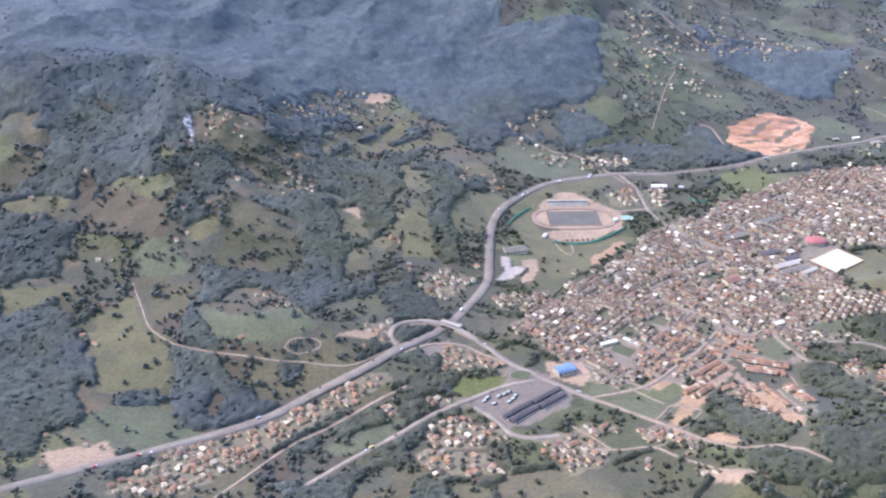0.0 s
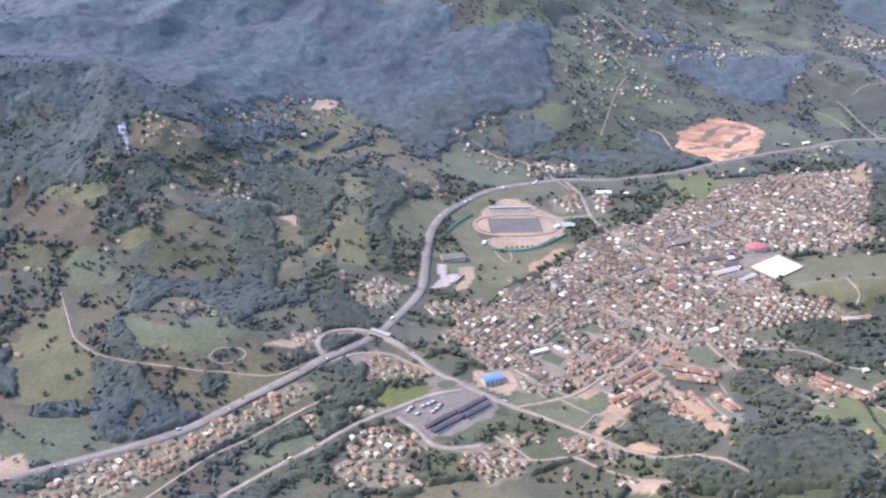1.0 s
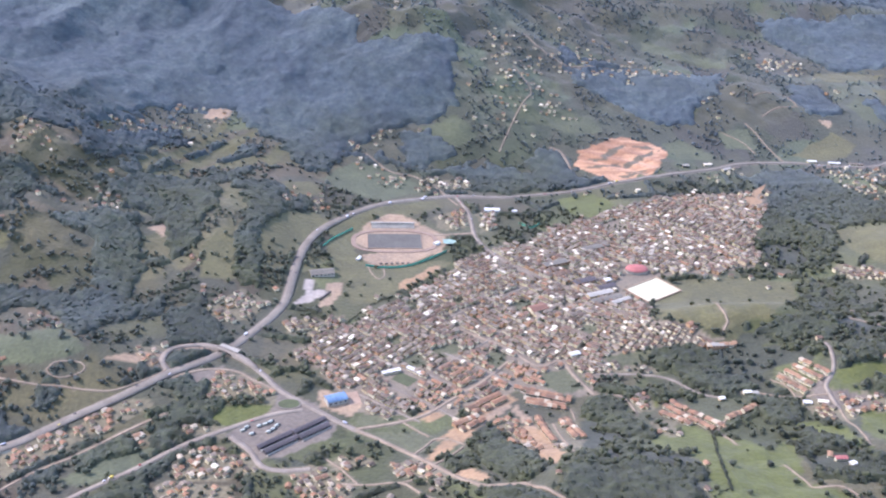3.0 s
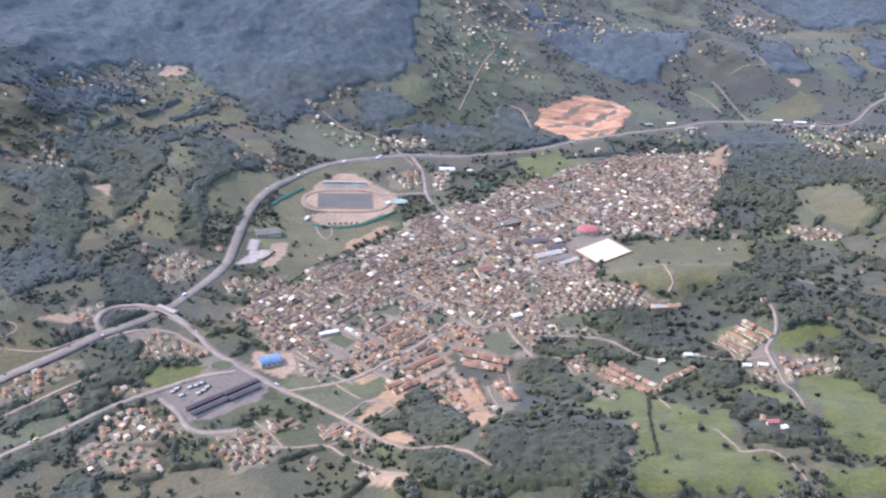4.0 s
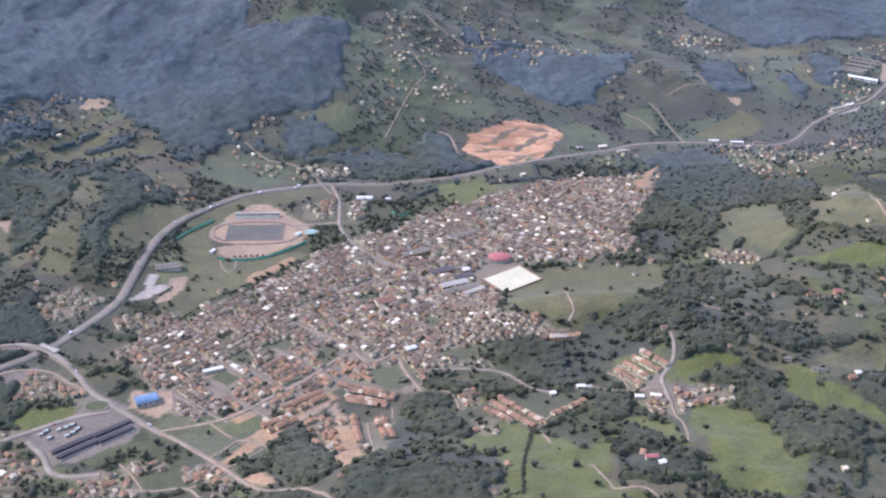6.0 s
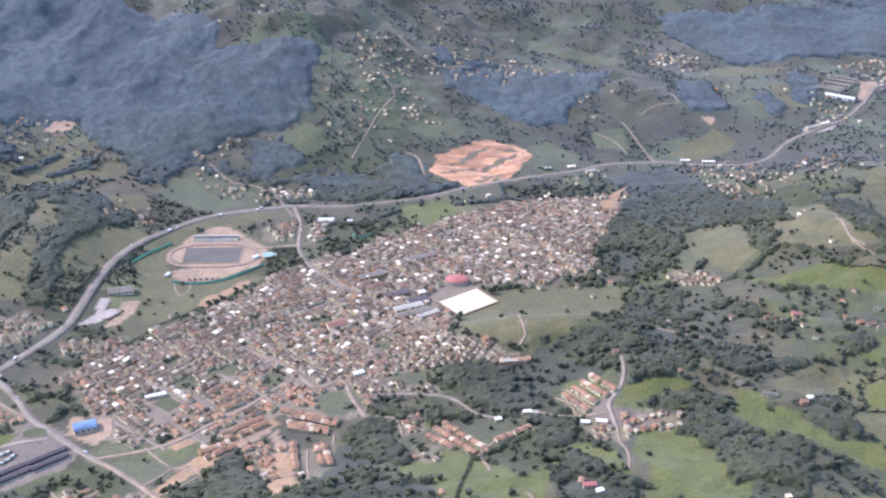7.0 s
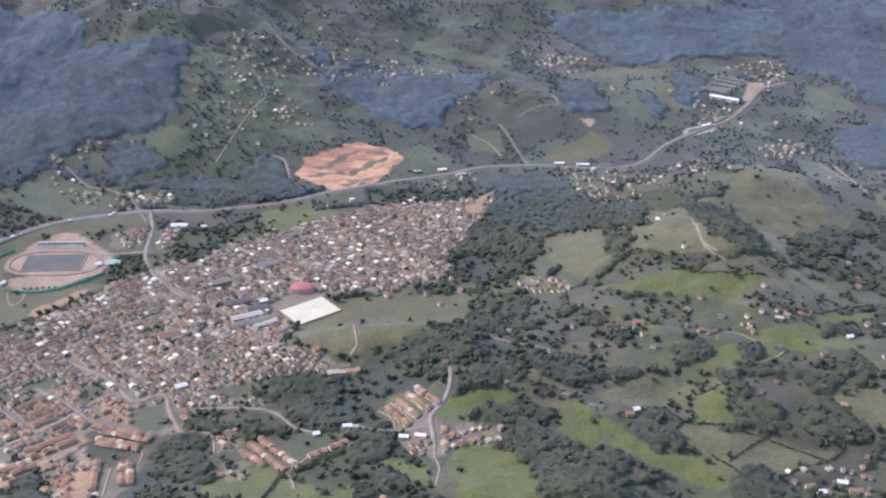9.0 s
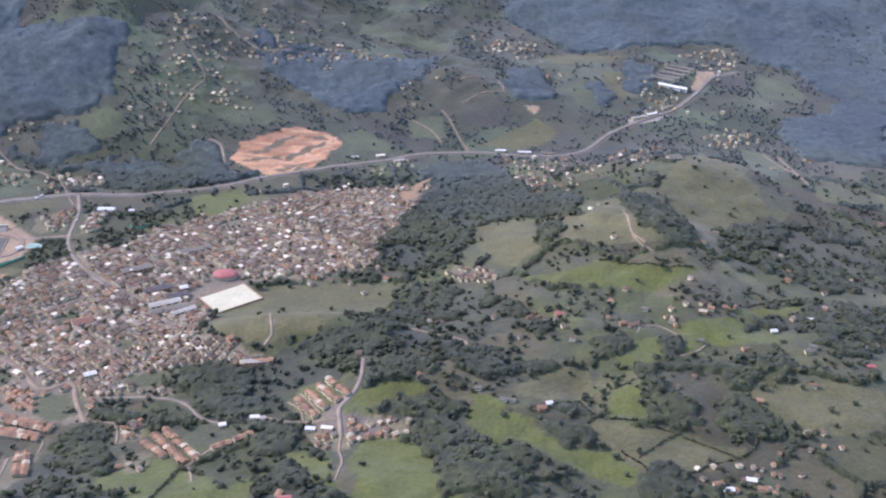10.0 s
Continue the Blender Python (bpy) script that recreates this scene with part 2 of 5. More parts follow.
def inside(poly, x, y):
    hit = np.zeros(np.shape(x), bool)
    for (x0, y0), (x1, y1) in zip(poly, poly[1:] + poly[:1]):
        if y0 != y1:
            hit ^= ((y0 > y) != (y1 > y)) & (x < (x1 - x0) * (y - y0) / (y1 - y0) + x0)
    return hit


def along(points, gap):
    """A smooth line through the points, in steps of about gap."""
    p = [Vector((*q, 0)) for q in points]
    p = [2 * p[0] - p[1]] + p + [2 * p[-1] - p[-2]]
    out = []
    for a, b, c, d in zip(p, p[1:], p[2:], p[3:]):
        n = max(2, int((c - b).length / gap))
        for k in range(n):
            t = k / n
            out.append(0.5 * (2 * b + (c - a) * t + (2 * a - 5 * b + 4 * c - d) * t * t + (3 * b - a - 3 * c + d) * t**3))
    return out + [p[-2]]


WOODS, MEADOWS, DRY, DIRT, TOWN, HAMLETS, PAVED, HEDGES, PALE, SPARSE, RED_EARTH, YARDS, BUSH, PASTURE, ROADS = [], [], [], [], [], [], [], [], [], [], [], [], [], [], []
wood, meadow, dry_field, dirt, town, hamlet, paved, hedge, pale, sparse, earth, yard_green, bush, pasture = WOODS.append, MEADOWS.append, DRY.append, DIRT.append, TOWN.append, HAMLETS.append, PAVED.append, HEDGES.append, PALE.append, SPARSE.append, RED_EARTH.append, YARDS.append, BUSH.append, PASTURE.append


def road(kind, width, points):
    ROADS.append((kind, width, along(points, 3.0)))


wood([(-22,528),(-5,540),(11,549),(20,560),(25,557),(16,545),(0,533),(-14,522)])
wood([(-19,582),(1,588),(7,583),(-6,570),(-18,569)])
wood([(43,494),(53,488),(67,485),(75,497),(70,500),(58,491)])
# next two: smooth dark slope, woods added in place of its shade
wood([(148,519),(167,526),(173,489),(181,465),(188,464),(202,481),(168,447),(160,453),(145,492)])
wood([(153,446),(169,446),(188,429),(209,416),(162,419)])
wood([(132,482),(145,493),(152,457),(137,463)])
pasture([(-57,479),(-35,495),(-12,503),(-17,489),(-45,473)])
meadow([(234,552),(251,555),(250,546),(238,544)])
meadow([(17,534),(39,539),(44,532),(26,520),(11,522)])
dirt([(-195,472),(-166,484),(-156,472),(-171,460),(-185,453)])
dirt([(72,740),(78,766),(94,784),(104,783),(134,755),(138,741),(131,731),(103,715),(78,732)])
dirt([(79,714),(91,724),(117,722),(103,709),(89,705)])
dirt([(104,680),(125,706),(133,708),(119,691),(107,672)])
dirt([(132,436),(144,435),(150,425),(140,424),(132,428)])
dirt([(174,509),(180,520),(189,477),(183,468)])
dirt([(144,524),(160,543),(171,551),(169,541),(150,518)])
dirt([(172,547),(182,520),(178,514),(170,537)])
dirt([(621,1064),(636,1066),(619,1035),(610,1039)])
dirt([(463,983),(475,986),(472,973)])
dirt([(-56,564),(-24,578),(-22,565),(-36,565)])
dirt([(-24,580),(-15,589),(4,591),(6,586),(-15,581)])
dirt([(-55,909),(-37,909),(-40,895),(-58,894)])
dirt([(-61,713),(-51,723),(-49,700)])
dirt([(66,554),(89,542),(85,529),(66,538)])
town([(44,592),(67,612),(83,633),(108,657),(134,690),(154,727),(188,744),(212,768),(258,801),(298,829),(347,842),(386,845),(374,808),(351,751),(345,718),(314,708),(287,702),(272,698),(249,680),(260,655),(257,631),(297,605),(255,602),(222,581),(215,558),(199,557),(178,564),(160,549),(137,531),(119,536),(94,524),(76,549),(64,570)])
hamlet([(-1,484),(1,496),(19,502),(29,491),(30,476),(15,474),(4,477)])
hamlet([(28,493),(37,494),(41,483),(33,480)])
hamlet([(55,484),(65,488),(81,480),(89,469),(86,454),(68,452),(60,468)])
hamlet([(-9,474),(30,471),(37,452),(3,453)])
hamlet([(-5,520),(18,520),(26,513),(18,508),(0,513)])
hamlet([(73,487),(85,492),(99,489),(97,483),(79,481)])
hamlet([(108,480),(116,486),(123,479),(119,468),(111,469)])
hamlet([(125,464),(131,465),(131,452),(126,455)])
hamlet([(-26,512),(-17,515),(-15,503),(-22,504)])
hamlet([(-40,578),(-24,585),(-20,565),(-29,560)])
hamlet([(127,443),(136,440),(137,431),(129,433)])
hamlet([(-11,632),(9,653),(25,645),(19,625),(5,614)])
hamlet([(36,621),(70,635),(75,623),(55,605),(41,613)])
hamlet([(128,781),(148,798),(152,769),(137,760),(129,768)])
hamlet([(158,794),(170,795),(172,766),(161,761)])
hamlet([(395,711),(404,720),(423,705),(424,690),(406,695)])
hamlet([(-133,480),(-106,493),(-84,506),(-61,517),(-38,537),(-19,537),(-43,514),(-71,494),(-96,465),(-124,438),(-157,441)])
hamlet([(9,564),(22,563),(39,554),(47,545),(42,539),(23,546),(16,540),(4,544)])
hamlet([(158,526),(169,532),(181,488),(167,494)])
hamlet([(121,845),(146,858),(161,845),(139,836)])
sparse([(179,930),(173,946),(196,999),(212,1012),(220,988),(203,946)])
hamlet([(323,552),(345,550),(354,536),(335,534)])
hamlet([(356,548),(375,542),(372,530),(359,531)])
hamlet([(175,526),(204,527),(203,491),(189,492)])
hamlet([(106,482),(124,490),(137,463),(110,471)])
road('highway',5.2,[(-204,438),(-182,452),(-159,468),(-134,484),(-107,498),(-85,509),(-62,525),(-38,541),(-20,557),(2,577),(13,592),(22,610),(31,629),(36,647),(37,671),(38,693),(41,719),(48,744),(59,765),(76,787),(94,802),(118,814),(142,825),(176,830),(206,839),(236,846),(267,858),(298,869),(351,889),(379,904),(423,912),(448,909),(487,908),(506,919),(528,949),(555,973),(588,997),(613,1029),(636,1066),(661,1083)])
road('overpass',3.2,[(-18,561),(-23,570),(-19,583),(-5,589),(7,585),(21,577),(35,563),(43,552),(55,542),(69,531),(88,516)])
road('lane',2.4,[(88,516),(98,509),(109,499),(117,491),(127,479),(136,468),(148,453),(160,450),(169,449)])
road('sw_road',3.0,[(-60,448),(-39,470),(-17,488),(0,503),(24,518),(43,529),(58,534)])
road('sw2',3,[(24,510),(35,499),(43,486),(54,482),(67,483)])
road('yellow',2.2,[(87,517),(109,524),(124,533),(136,547),(153,565),(170,589)])
road('junc_s',2.6,[(144,823),(152,793),(155,760),(158,746),(165,731),(177,713),(192,696)])
road('stad_track',2.2,[(155,758),(138,755),(124,755)])
road('north',1.2,[(73,874),(82,865),(94,854),(111,852),(127,841),(138,820),(145,806)])
sparse([(106,859),(133,853),(143,821),(126,817),(108,834)])
sparse([(61,878),(84,902),(94,902),(75,876)])
road('north2',0.9,[(179,893),(189,923),(200,951),(208,968),(202,983),(193,997)])
road('quarrylane',2,[(221,904),(230,899),(236,879)])
road('town_s',2.6,[(141,624),(170,604),(187,585),(200,592),(208,574),(216,558)])
road('creekroad',1.6,[(219,579),(247,579),(262,573),(273,559),(283,554)])
road('settle',2.2,[(350,590),(350,577),(348,567),(344,559),(340,553),(341,544),(342,533)])
road('lane',1.2,[(342,533),(342,522),(344,509),(342,490)])
road('lane',1.0,[(295,474),(299,465),(302,458),(303,453),(313,453),(318,450),(323,443),(325,435),(326,426)])
road('lane',1.1,[(216,558),(222,558),(230,557),(234,549),(236,537)])
road('lane',1.1,[(273,515),(280,527),(285,534),(294,540),(303,542)])
road('lane',1.2,[(274,515),(277,507),(279,498)])
road('lane',1.0,[(254,545),(263,531),(273,519)])
road('lane',1.0,[(259,551),(268,536),(276,523)])
road('lane',1.0,[(314,566),(321,558),(323,549)])
road('lane',1.0,[(320,571),(327,560),(331,552)])
road('lane',1.0,[(328,575),(335,565),(339,559)])
road('lane',1.2,[(296,557),(304,556),(311,552),(323,548),(339,547)])
road('lane',1.2,[(206,1058),(222,1043),(247,1032),(284,1042)])
road('hillpath',1.3,[(294,658),(300,621),(300,616),(297,611)])
road('wpath',1.1,[(-184,624),(-174,602),(-165,582),(-154,570),(-146,564),(-126,556),(-105,551),(-86,547),(-73,546),(-57,544),(-42,545),(-23,558),(-19,564)])
road('rpath',1.6,[(374,622),(389,619),(401,614),(404,604)])
road('fork',1.0,[(416,913),(410,931),(402,957),(396,970)])
road('fork2',0.9,[(395,925),(388,941),(373,954)])
road('hillpathR',1,[(506,738),(505,716),(511,701)])
road('farmlane',1.4,[(653,911),(656,865),(656,846)])
road('lane',1.1,[(117,491),(123,499),(128,507),(135,506),(143,500)])
road('lane',1.1,[(109,527),(118,517),(125,510)])
road('lane',1.0,[(112,465),(121,468),(125,471),(130,477)])
road('lane',1.2,[(83,469),(97,466),(112,465),(122,453),(131,444),(139,437),(149,430),(156,423)])
road('lane',1.1,[(74,491),(82,482),(91,468)])
road('lane',1.1,[(190,525),(192,509),(196,485)])
road('lane',1.1,[(195,544),(201,541),(202,530)])
road('slip',1.8,[(-15,556),(-5,563),(6,567),(19,566),(29,559),(42,551)])
road('lane',1.1,[(127,479),(135,487),(142,497)])
road('dirtlane',1.6,[(169,449),(178,440),(187,431)])
road('canalside',1.8,[(-102,438),(-75,480),(-51,499),(-31,515),(-13,528)])
paved([(37,523),(44,540),(43,549),(54,547),(66,538),(74,529),(60,522),(47,517)])
paved([(35,502),(59,523),(74,523),(75,510),(49,492)])
paved([(329,548),(345,550),(362,543),(358,533),(343,537)])
paved([(-8,562),(10,570),(8,558),(-2,553)])
paved([(332,552),(339,560),(344,564),(345,559),(340,550),(335,547)])
earth([(173,507),(178,521),(185,516),(190,482),(185,461),(179,472)])
earth([(103,678),(125,708),(133,711),(121,690),(107,671)])
earth([(127,505),(135,517),(143,525),(151,530),(147,520),(138,513),(131,505)])
earth([(122,486),(127,495),(134,503),(137,499),(131,490),(125,483)])
earth([(119,534),(125,537),(132,531),(127,524),(121,527)])
earth([(136,468),(139,474),(146,474),(151,467),(153,457),(147,456),(141,462)])
hamlet([(235,561),(247,558),(247,542),(236,539)])
hamlet([(242,528),(257,527),(253,508),(242,512)])
hamlet([(219,595),(254,588),(255,579),(222,580)])
hamlet([(324,554),(338,551),(351,542),(359,544),(359,537),(348,524),(333,522),(323,539)])
yard_green([(85,529),(99,532),(107,524),(95,519),(88,521)])
yard_green([(96,513),(121,516),(129,502),(118,492),(103,505)])
yard_green([(52,567),(65,575),(60,558)])
yard_green([(108,588),(120,595),(124,583),(114,577)])
yard_green([(123,598),(139,608),(144,599),(131,588)])
yard_green([(158,600),(168,598),(168,580),(157,583)])
yard_green([(187,578),(208,585),(216,566),(198,558),(189,566)])
yard_green([(223,597),(255,604),(254,592),(229,586)])
yard_green([(106,657),(119,654),(115,641)])
yard_green([(177,661),(191,663),(188,650),(179,650)])
yard_green([(218,633),(229,629),(224,620),(216,624)])
yard_green([(207,716),(218,718),(218,707),(208,707)])
yard_green([(136,659),(145,663),(143,648)])
yard_green([(100,609),(107,616),(110,604),(103,601)])
pale([(40,643),(47,656),(44,677),(50,678),(51,662),(57,666),(62,660),(56,654),(50,648)])
dirt([(58,674),(69,677),(68,660),(64,645),(53,644),(59,652),(63,660)])
paved([(21,513),(32,522),(45,527),(47,536),(50,544),(57,541),(64,533),(74,529),(78,521),(74,509),(51,498),(42,491),(36,500),(25,508)])
pale([(545,975),(569,985),(587,994),(572,977),(552,968)])
sparse([(453,866),(485,866),(485,809),(456,821)])
sparse([(603,959),(652,952),(640,925),(601,928)])
sparse([(522,912),(569,926),(533,826),(512,837)])
sparse([(568,1049),(595,1037),(579,988),(562,986)])
sparse([(652,1111),(665,1101),(628,1053),(629,1077)])
sparse([(423,1127),(485,1111),(474,1080),(432,1084)])
sparse([(337,884),(362,897),(375,878),(346,857)])
sparse([(-56,566),(-24,578),(-23,558),(-46,559)])
sparse([(-119,618),(-74,591),(-80,577),(-108,592)])
sparse([(-137,564),(-120,559),(-122,552)])
sparse([(-163,788),(-136,796),(-135,762),(-159,760)])
sparse([(-126,840),(-37,902),(-41,879),(-115,826)])
sparse([(-113,742),(-88,743),(-90,721),(-107,718)])
sparse([(13,794),(54,790),(48,766),(22,775)])
sparse([(60,889),(86,860),(110,843),(84,831),(59,870)])
sparse([(117,854),(142,850),(134,819),(119,828)])
sparse([(210,1025),(262,1074),(322,1064),(305,1017),(249,1010)])
sparse([(166,1046),(197,1057),(207,1014),(181,1007)])
sparse([(435,905),(491,900),(485,866),(438,887)])
sparse([(437,648),(461,641),(456,623),(438,626)])
sparse([(522,645),(556,652),(549,639),(523,634)])
sparse([(510,515),(545,518),(537,500),(504,501)])
sparse([(557,541),(583,544),(577,528),(555,526)])
sparse([(233,558),(248,555),(247,540),(235,539)])
sparse([(242,528),(257,527),(251,505),(240,509)])
sparse([(297,563),(312,560),(307,550),(296,552)])
sparse([(221,973),(251,986),(246,945),(220,944)])
sparse([(164,1005),(218,1017),(228,977),(174,950)])
sparse([(-188,473),(-169,486),(-164,476)])
sparse([(-64,547),(-51,543),(-57,535)])
hedge([(271,519),(264,472),(262,444)])
hedge([(41,547),(14,536),(-12,522),(-31,510)])
hedge([(72,619),(88,648),(101,662)])
wood([(-177,963),(143,1010),(140,966),(146,939),(120,916),(98,913),(86,900),(65,883),(53,874),(48,845),(33,834),(18,850),(7,870),(-6,878),(-13,883),(-27,891),(-36,915),(-55,918),(-89,912),(-100,889),(-117,848),(-128,809)])
wood([(-127,806),(-116,803),(-99,840),(-82,838),(-82,823),(-90,802),(-98,784),(-117,774)])
wood([(-86,765),(-65,786),(-34,795),(-22,766),(-18,740),(-28,720),(-29,694),(-37,678),(-54,713),(-66,732),(-76,731),(-88,740)])
wood([(-9,781),(-4,797),(15,795),(40,788),(44,776),(22,759),(10,729),(9,707),(16,686),(17,662),(7,658),(0,681),(-4,709),(-1,741),(-2,758)])
wood([(-104,728),(-76,717),(-59,693),(-53,651),(-56,613),(-62,594)])
wood([(-27,625),(-14,638),(-1,616),(6,596),(-8,590),(-23,586),(-32,604)])
wood([(103,905),(121,907),(139,896),(144,886),(127,874),(110,867),(100,882)])
wood([(141,870),(158,869),(175,878),(202,871),(224,876),(239,868),(261,862),(254,854),(215,848),(176,840),(150,838),(141,852)])
wood([(209,901),(225,900),(236,891),(237,868),(206,871),(204,888)])
wood([(236,1072),(259,1048),(295,1057),(335,1044),(391,1065),(382,1014),(354,990),(346,963),(317,960),(294,977),(271,991),(251,1001),(240,1033)])
wood([(207,552),(221,558),(233,534),(234,517),(220,490),(226,482),(252,488),(253,466),(246,430),(231,419),(193,418),(176,421),(182,439),(191,457),(205,505)])
# smooth dark grass hill, drawn as bush to darken it
bush([(148,490),(167,520),(174,506),(174,473),(188,455),(179,439),(174,418),(140,422),(152,439)])
wood([(311,508),(329,514),(332,485),(347,482),(345,463),(327,456),(306,461),(309,486)])
wood([(363,544),(377,556),(396,560),(406,544),(399,520),(381,519),(371,533),(362,536)])
wood([(347,574),(359,579),(378,586),(388,577),(373,570),(355,567)])
meadow([(247,517),(262,526),(271,512),(287,502),(293,489),(315,514),(305,478),(300,465),(302,458),(315,450),(320,439),(321,422),(248,417),(253,452),(257,471),(252,490),(239,489),(238,505)])
meadow([(357,537),(379,531),(394,515),(405,506),(383,447),(353,455),(346,463),(351,486),(346,512)])
meadow([(348,564),(367,569),(385,565),(361,554),(349,552)])
meadow([(403,563),(422,559),(416,539),(407,538)])
meadow([(337,443),(383,445),(378,430),(332,424)])
dry_field([(-87,795),(-73,818),(-53,848),(-43,885),(-43,898),(-38,887),(-40,873),(-49,841),(-71,808),(-80,783)])
dry_field([(-78,779),(-55,822),(-31,864),(-21,878),(-11,879),(-26,845),(-51,806),(-64,782)])
dry_field([(-38,823),(-11,847),(-5,843),(-13,823),(-31,808)])
dry_field([(-4,842),(5,865),(10,856),(4,828)])
dry_field([(-25,779),(-9,771),(-1,744),(-7,735),(-14,752)])
dry_field([(8,713),(19,752),(42,771),(53,759),(43,720),(25,697),(15,697)])
dry_field([(-23,688),(-9,729),(1,681),(2,658),(-20,661)])
dry_field([(14,807),(35,820),(46,806),(33,787),(21,788)])
pasture([(63,861),(89,859),(125,833),(86,804),(60,814),(42,826),(49,842)])
pasture([(112,909),(142,925),(156,918),(157,910),(139,899),(125,904)])
pasture([(216,962),(240,957),(263,946),(265,935),(239,925),(216,934),(193,933),(192,943)])
dry_field([(57,765),(72,787),(127,811),(135,802),(112,784),(81,776),(59,737),(54,743)])
wood([(379,875),(398,895),(424,898),(443,867),(465,842),(487,801),(480,766),(459,776),(437,780),(422,780),(411,776),(407,743),(395,723),(378,716),(360,719),(350,726),(352,757),(363,782),(374,808),(384,836)])
wood([(456,767),(465,755),(462,710),(452,710),(450,732)])
wood([(514,803),(528,781),(544,765),(544,716),(527,700),(516,716),(507,746),(509,795)])
wood([(451,1189),(860,1274),(731,896),(705,904),(672,912),(667,957),(685,990),(723,1005),(736,1032),(726,1066),(714,1096),(680,1107),(667,1142),(605,1127),(556,1113),(514,1108),(500,1120),(480,1140),(460,1154)])
wood([(558,1086),(577,1081),(587,1058),(567,1022),(554,1029),(556,1060)])
wood([(519,1039),(534,1032),(541,1013),(530,993),(521,1012)])
wood([(452,1055),(481,1052),(491,1006),(478,991),(455,990),(447,1011)])
bush([(378,703),(398,691),(420,673),(446,639),(456,618),(443,614),(435,627),(414,622),(410,610),(432,592),(470,593),(468,574),(452,585),(428,572),(411,569),(395,581),(386,612)])
wood([(468,607),(483,618),(490,606),(481,595),(470,591)])
wood([(505,611),(515,615),(517,594),(541,596),(568,609),(576,594),(556,586),(545,573),(533,572),(529,584),(506,581),(499,590)])
wood([(489,585),(497,590),(500,566),(515,556),(513,545),(502,543),(488,546),(488,562)])
wood([(522,559),(540,568),(555,549),(549,536),(536,538),(524,544)])
wood([(484,518),(494,515),(501,498),(500,494),(477,492),(480,508)])
wood([(367,558),(383,560),(397,552),(402,535),(414,524),(431,519),(431,511),(419,497),(432,487),(390,483),(388,500),(383,516),(373,530),(364,545)])
wood([(434,544),(448,543),(457,534),(448,525),(436,531)])
bush([(568,653),(607,673),(651,675),(627,610),(601,608),(592,626),(574,630),(561,638)])
meadow([(400,554),(413,553),(431,544),(436,531),(451,525),(467,523),(477,507),(473,497),(459,505),(442,512),(432,523),(414,524),(404,531)])
dry_field([(422,566),(440,582),(464,589),(465,571),(456,566),(438,556)])
meadow([(484,611),(515,615),(533,614),(525,604),(498,589),(486,581),(479,592)])
meadow([(473,568),(487,570),(485,547),(470,549)])
dry_field([(461,544),(501,540),(533,527),(512,513),(495,506),(477,508),(467,524),(454,533)])
meadow([(514,626),(548,638),(563,645),(551,623),(571,628),(570,614),(547,610),(521,616)])
meadow([(553,649),(601,665),(586,649),(555,641)])
dry_field([(544,573),(596,582),(614,576),(604,545),(564,541),(556,553),(542,562)])
dry_field([(491,798),(507,777),(518,728),(524,703),(513,700),(491,705),(466,715),(466,744),(480,750)])
dry_field([(552,828),(594,915),(591,843),(610,817),(611,787),(582,765),(550,739),(544,770),(536,790)])
meadow([(437,689),(463,684),(483,691),(511,681),(545,685),(525,667),(508,660),(480,665),(452,672)])
dry_field([(412,776),(452,768),(449,718),(431,700),(416,740)])
pasture([(113,897),(127,915),(147,918),(161,908),(152,896),(128,890)])
pasture([(231,952),(261,954),(267,940),(247,928),(234,933)])
pasture([(316,931),(333,937),(360,915),(352,904),(326,905)])
pasture([(368,953),(395,963),(399,932),(373,930)])
dry_field([(427,927),(453,950),(472,968),(489,950),(473,926),(446,918)])
pasture([(500,1023),(516,1039),(526,998),(515,986),(503,1007)])
dry_field([(535,1061),(553,1060),(562,1014),(543,1016),(536,1033)])
meadow([(220,831),(250,840),(265,814),(246,790),(226,797)])
pasture([(251,1055),(275,1051),(277,1032),(248,1033)])
pasture([(213,987),(234,1001),(237,977),(219,973)])
dry_field([(292,1011),(330,1004),(358,985),(349,970),(312,988)])
pasture([(191,960),(204,960),(201,950),(188,949)])
pasture([(324,1119),(365,1108),(406,1104),(401,1082),(356,1090),(325,1099)])
dry_field([(487,1092),(529,1106),(559,1097),(536,1080),(494,1063)])
pasture([(680,1086),(705,1063),(712,1035),(685,1025),(665,1045)])
pasture([(627,926),(647,915),(650,882),(629,840),(613,845)])
bush([(582,765),(625,782),(661,774),(686,771),(659,695),(614,684),(594,699),(564,694),(559,717)])
dry_field([(262,633),(266,679),(290,697),(330,704),(364,699),(361,675),(335,628),(324,615),(312,617),(298,612),(276,618)])
wood([(302,607),(324,614),(336,619),(359,630),(378,618),(383,604),(366,594),(343,596),(320,598),(305,597)])
wood([(232,600),(257,603),(278,600),(308,600),(345,588),(336,577),(316,576),(304,561),(290,555),(279,560),(261,581),(252,586)])
# shaded right end of the dry hill, darkened with added woods
wood([(365,698),(378,689),(384,630),(362,657)])
wood([(294,543),(304,553),(318,555),(322,539),(317,524),(307,520),(300,526)])
wood([(361,585),(372,595),(383,585),(378,572),(364,575)])
wood([(326,523),(331,527),(343,502),(342,487),(334,491)])
wood([(219,562),(228,567),(256,564),(267,551),(252,554),(231,552)])
meadow([(316,524),(337,521),(344,483),(330,487)])
pasture([(-188,502),(-171,515),(-147,517),(-118,494),(-136,479),(-161,477),(-181,488)])
pasture([(-188,653),(-171,660),(-149,636),(-159,628),(-180,630)])
dry_field([(-263,616),(-218,625),(-231,609),(-253,584)])
wood([(-283,682),(-260,678),(-230,675),(-235,651),(-233,631),(-265,622)])
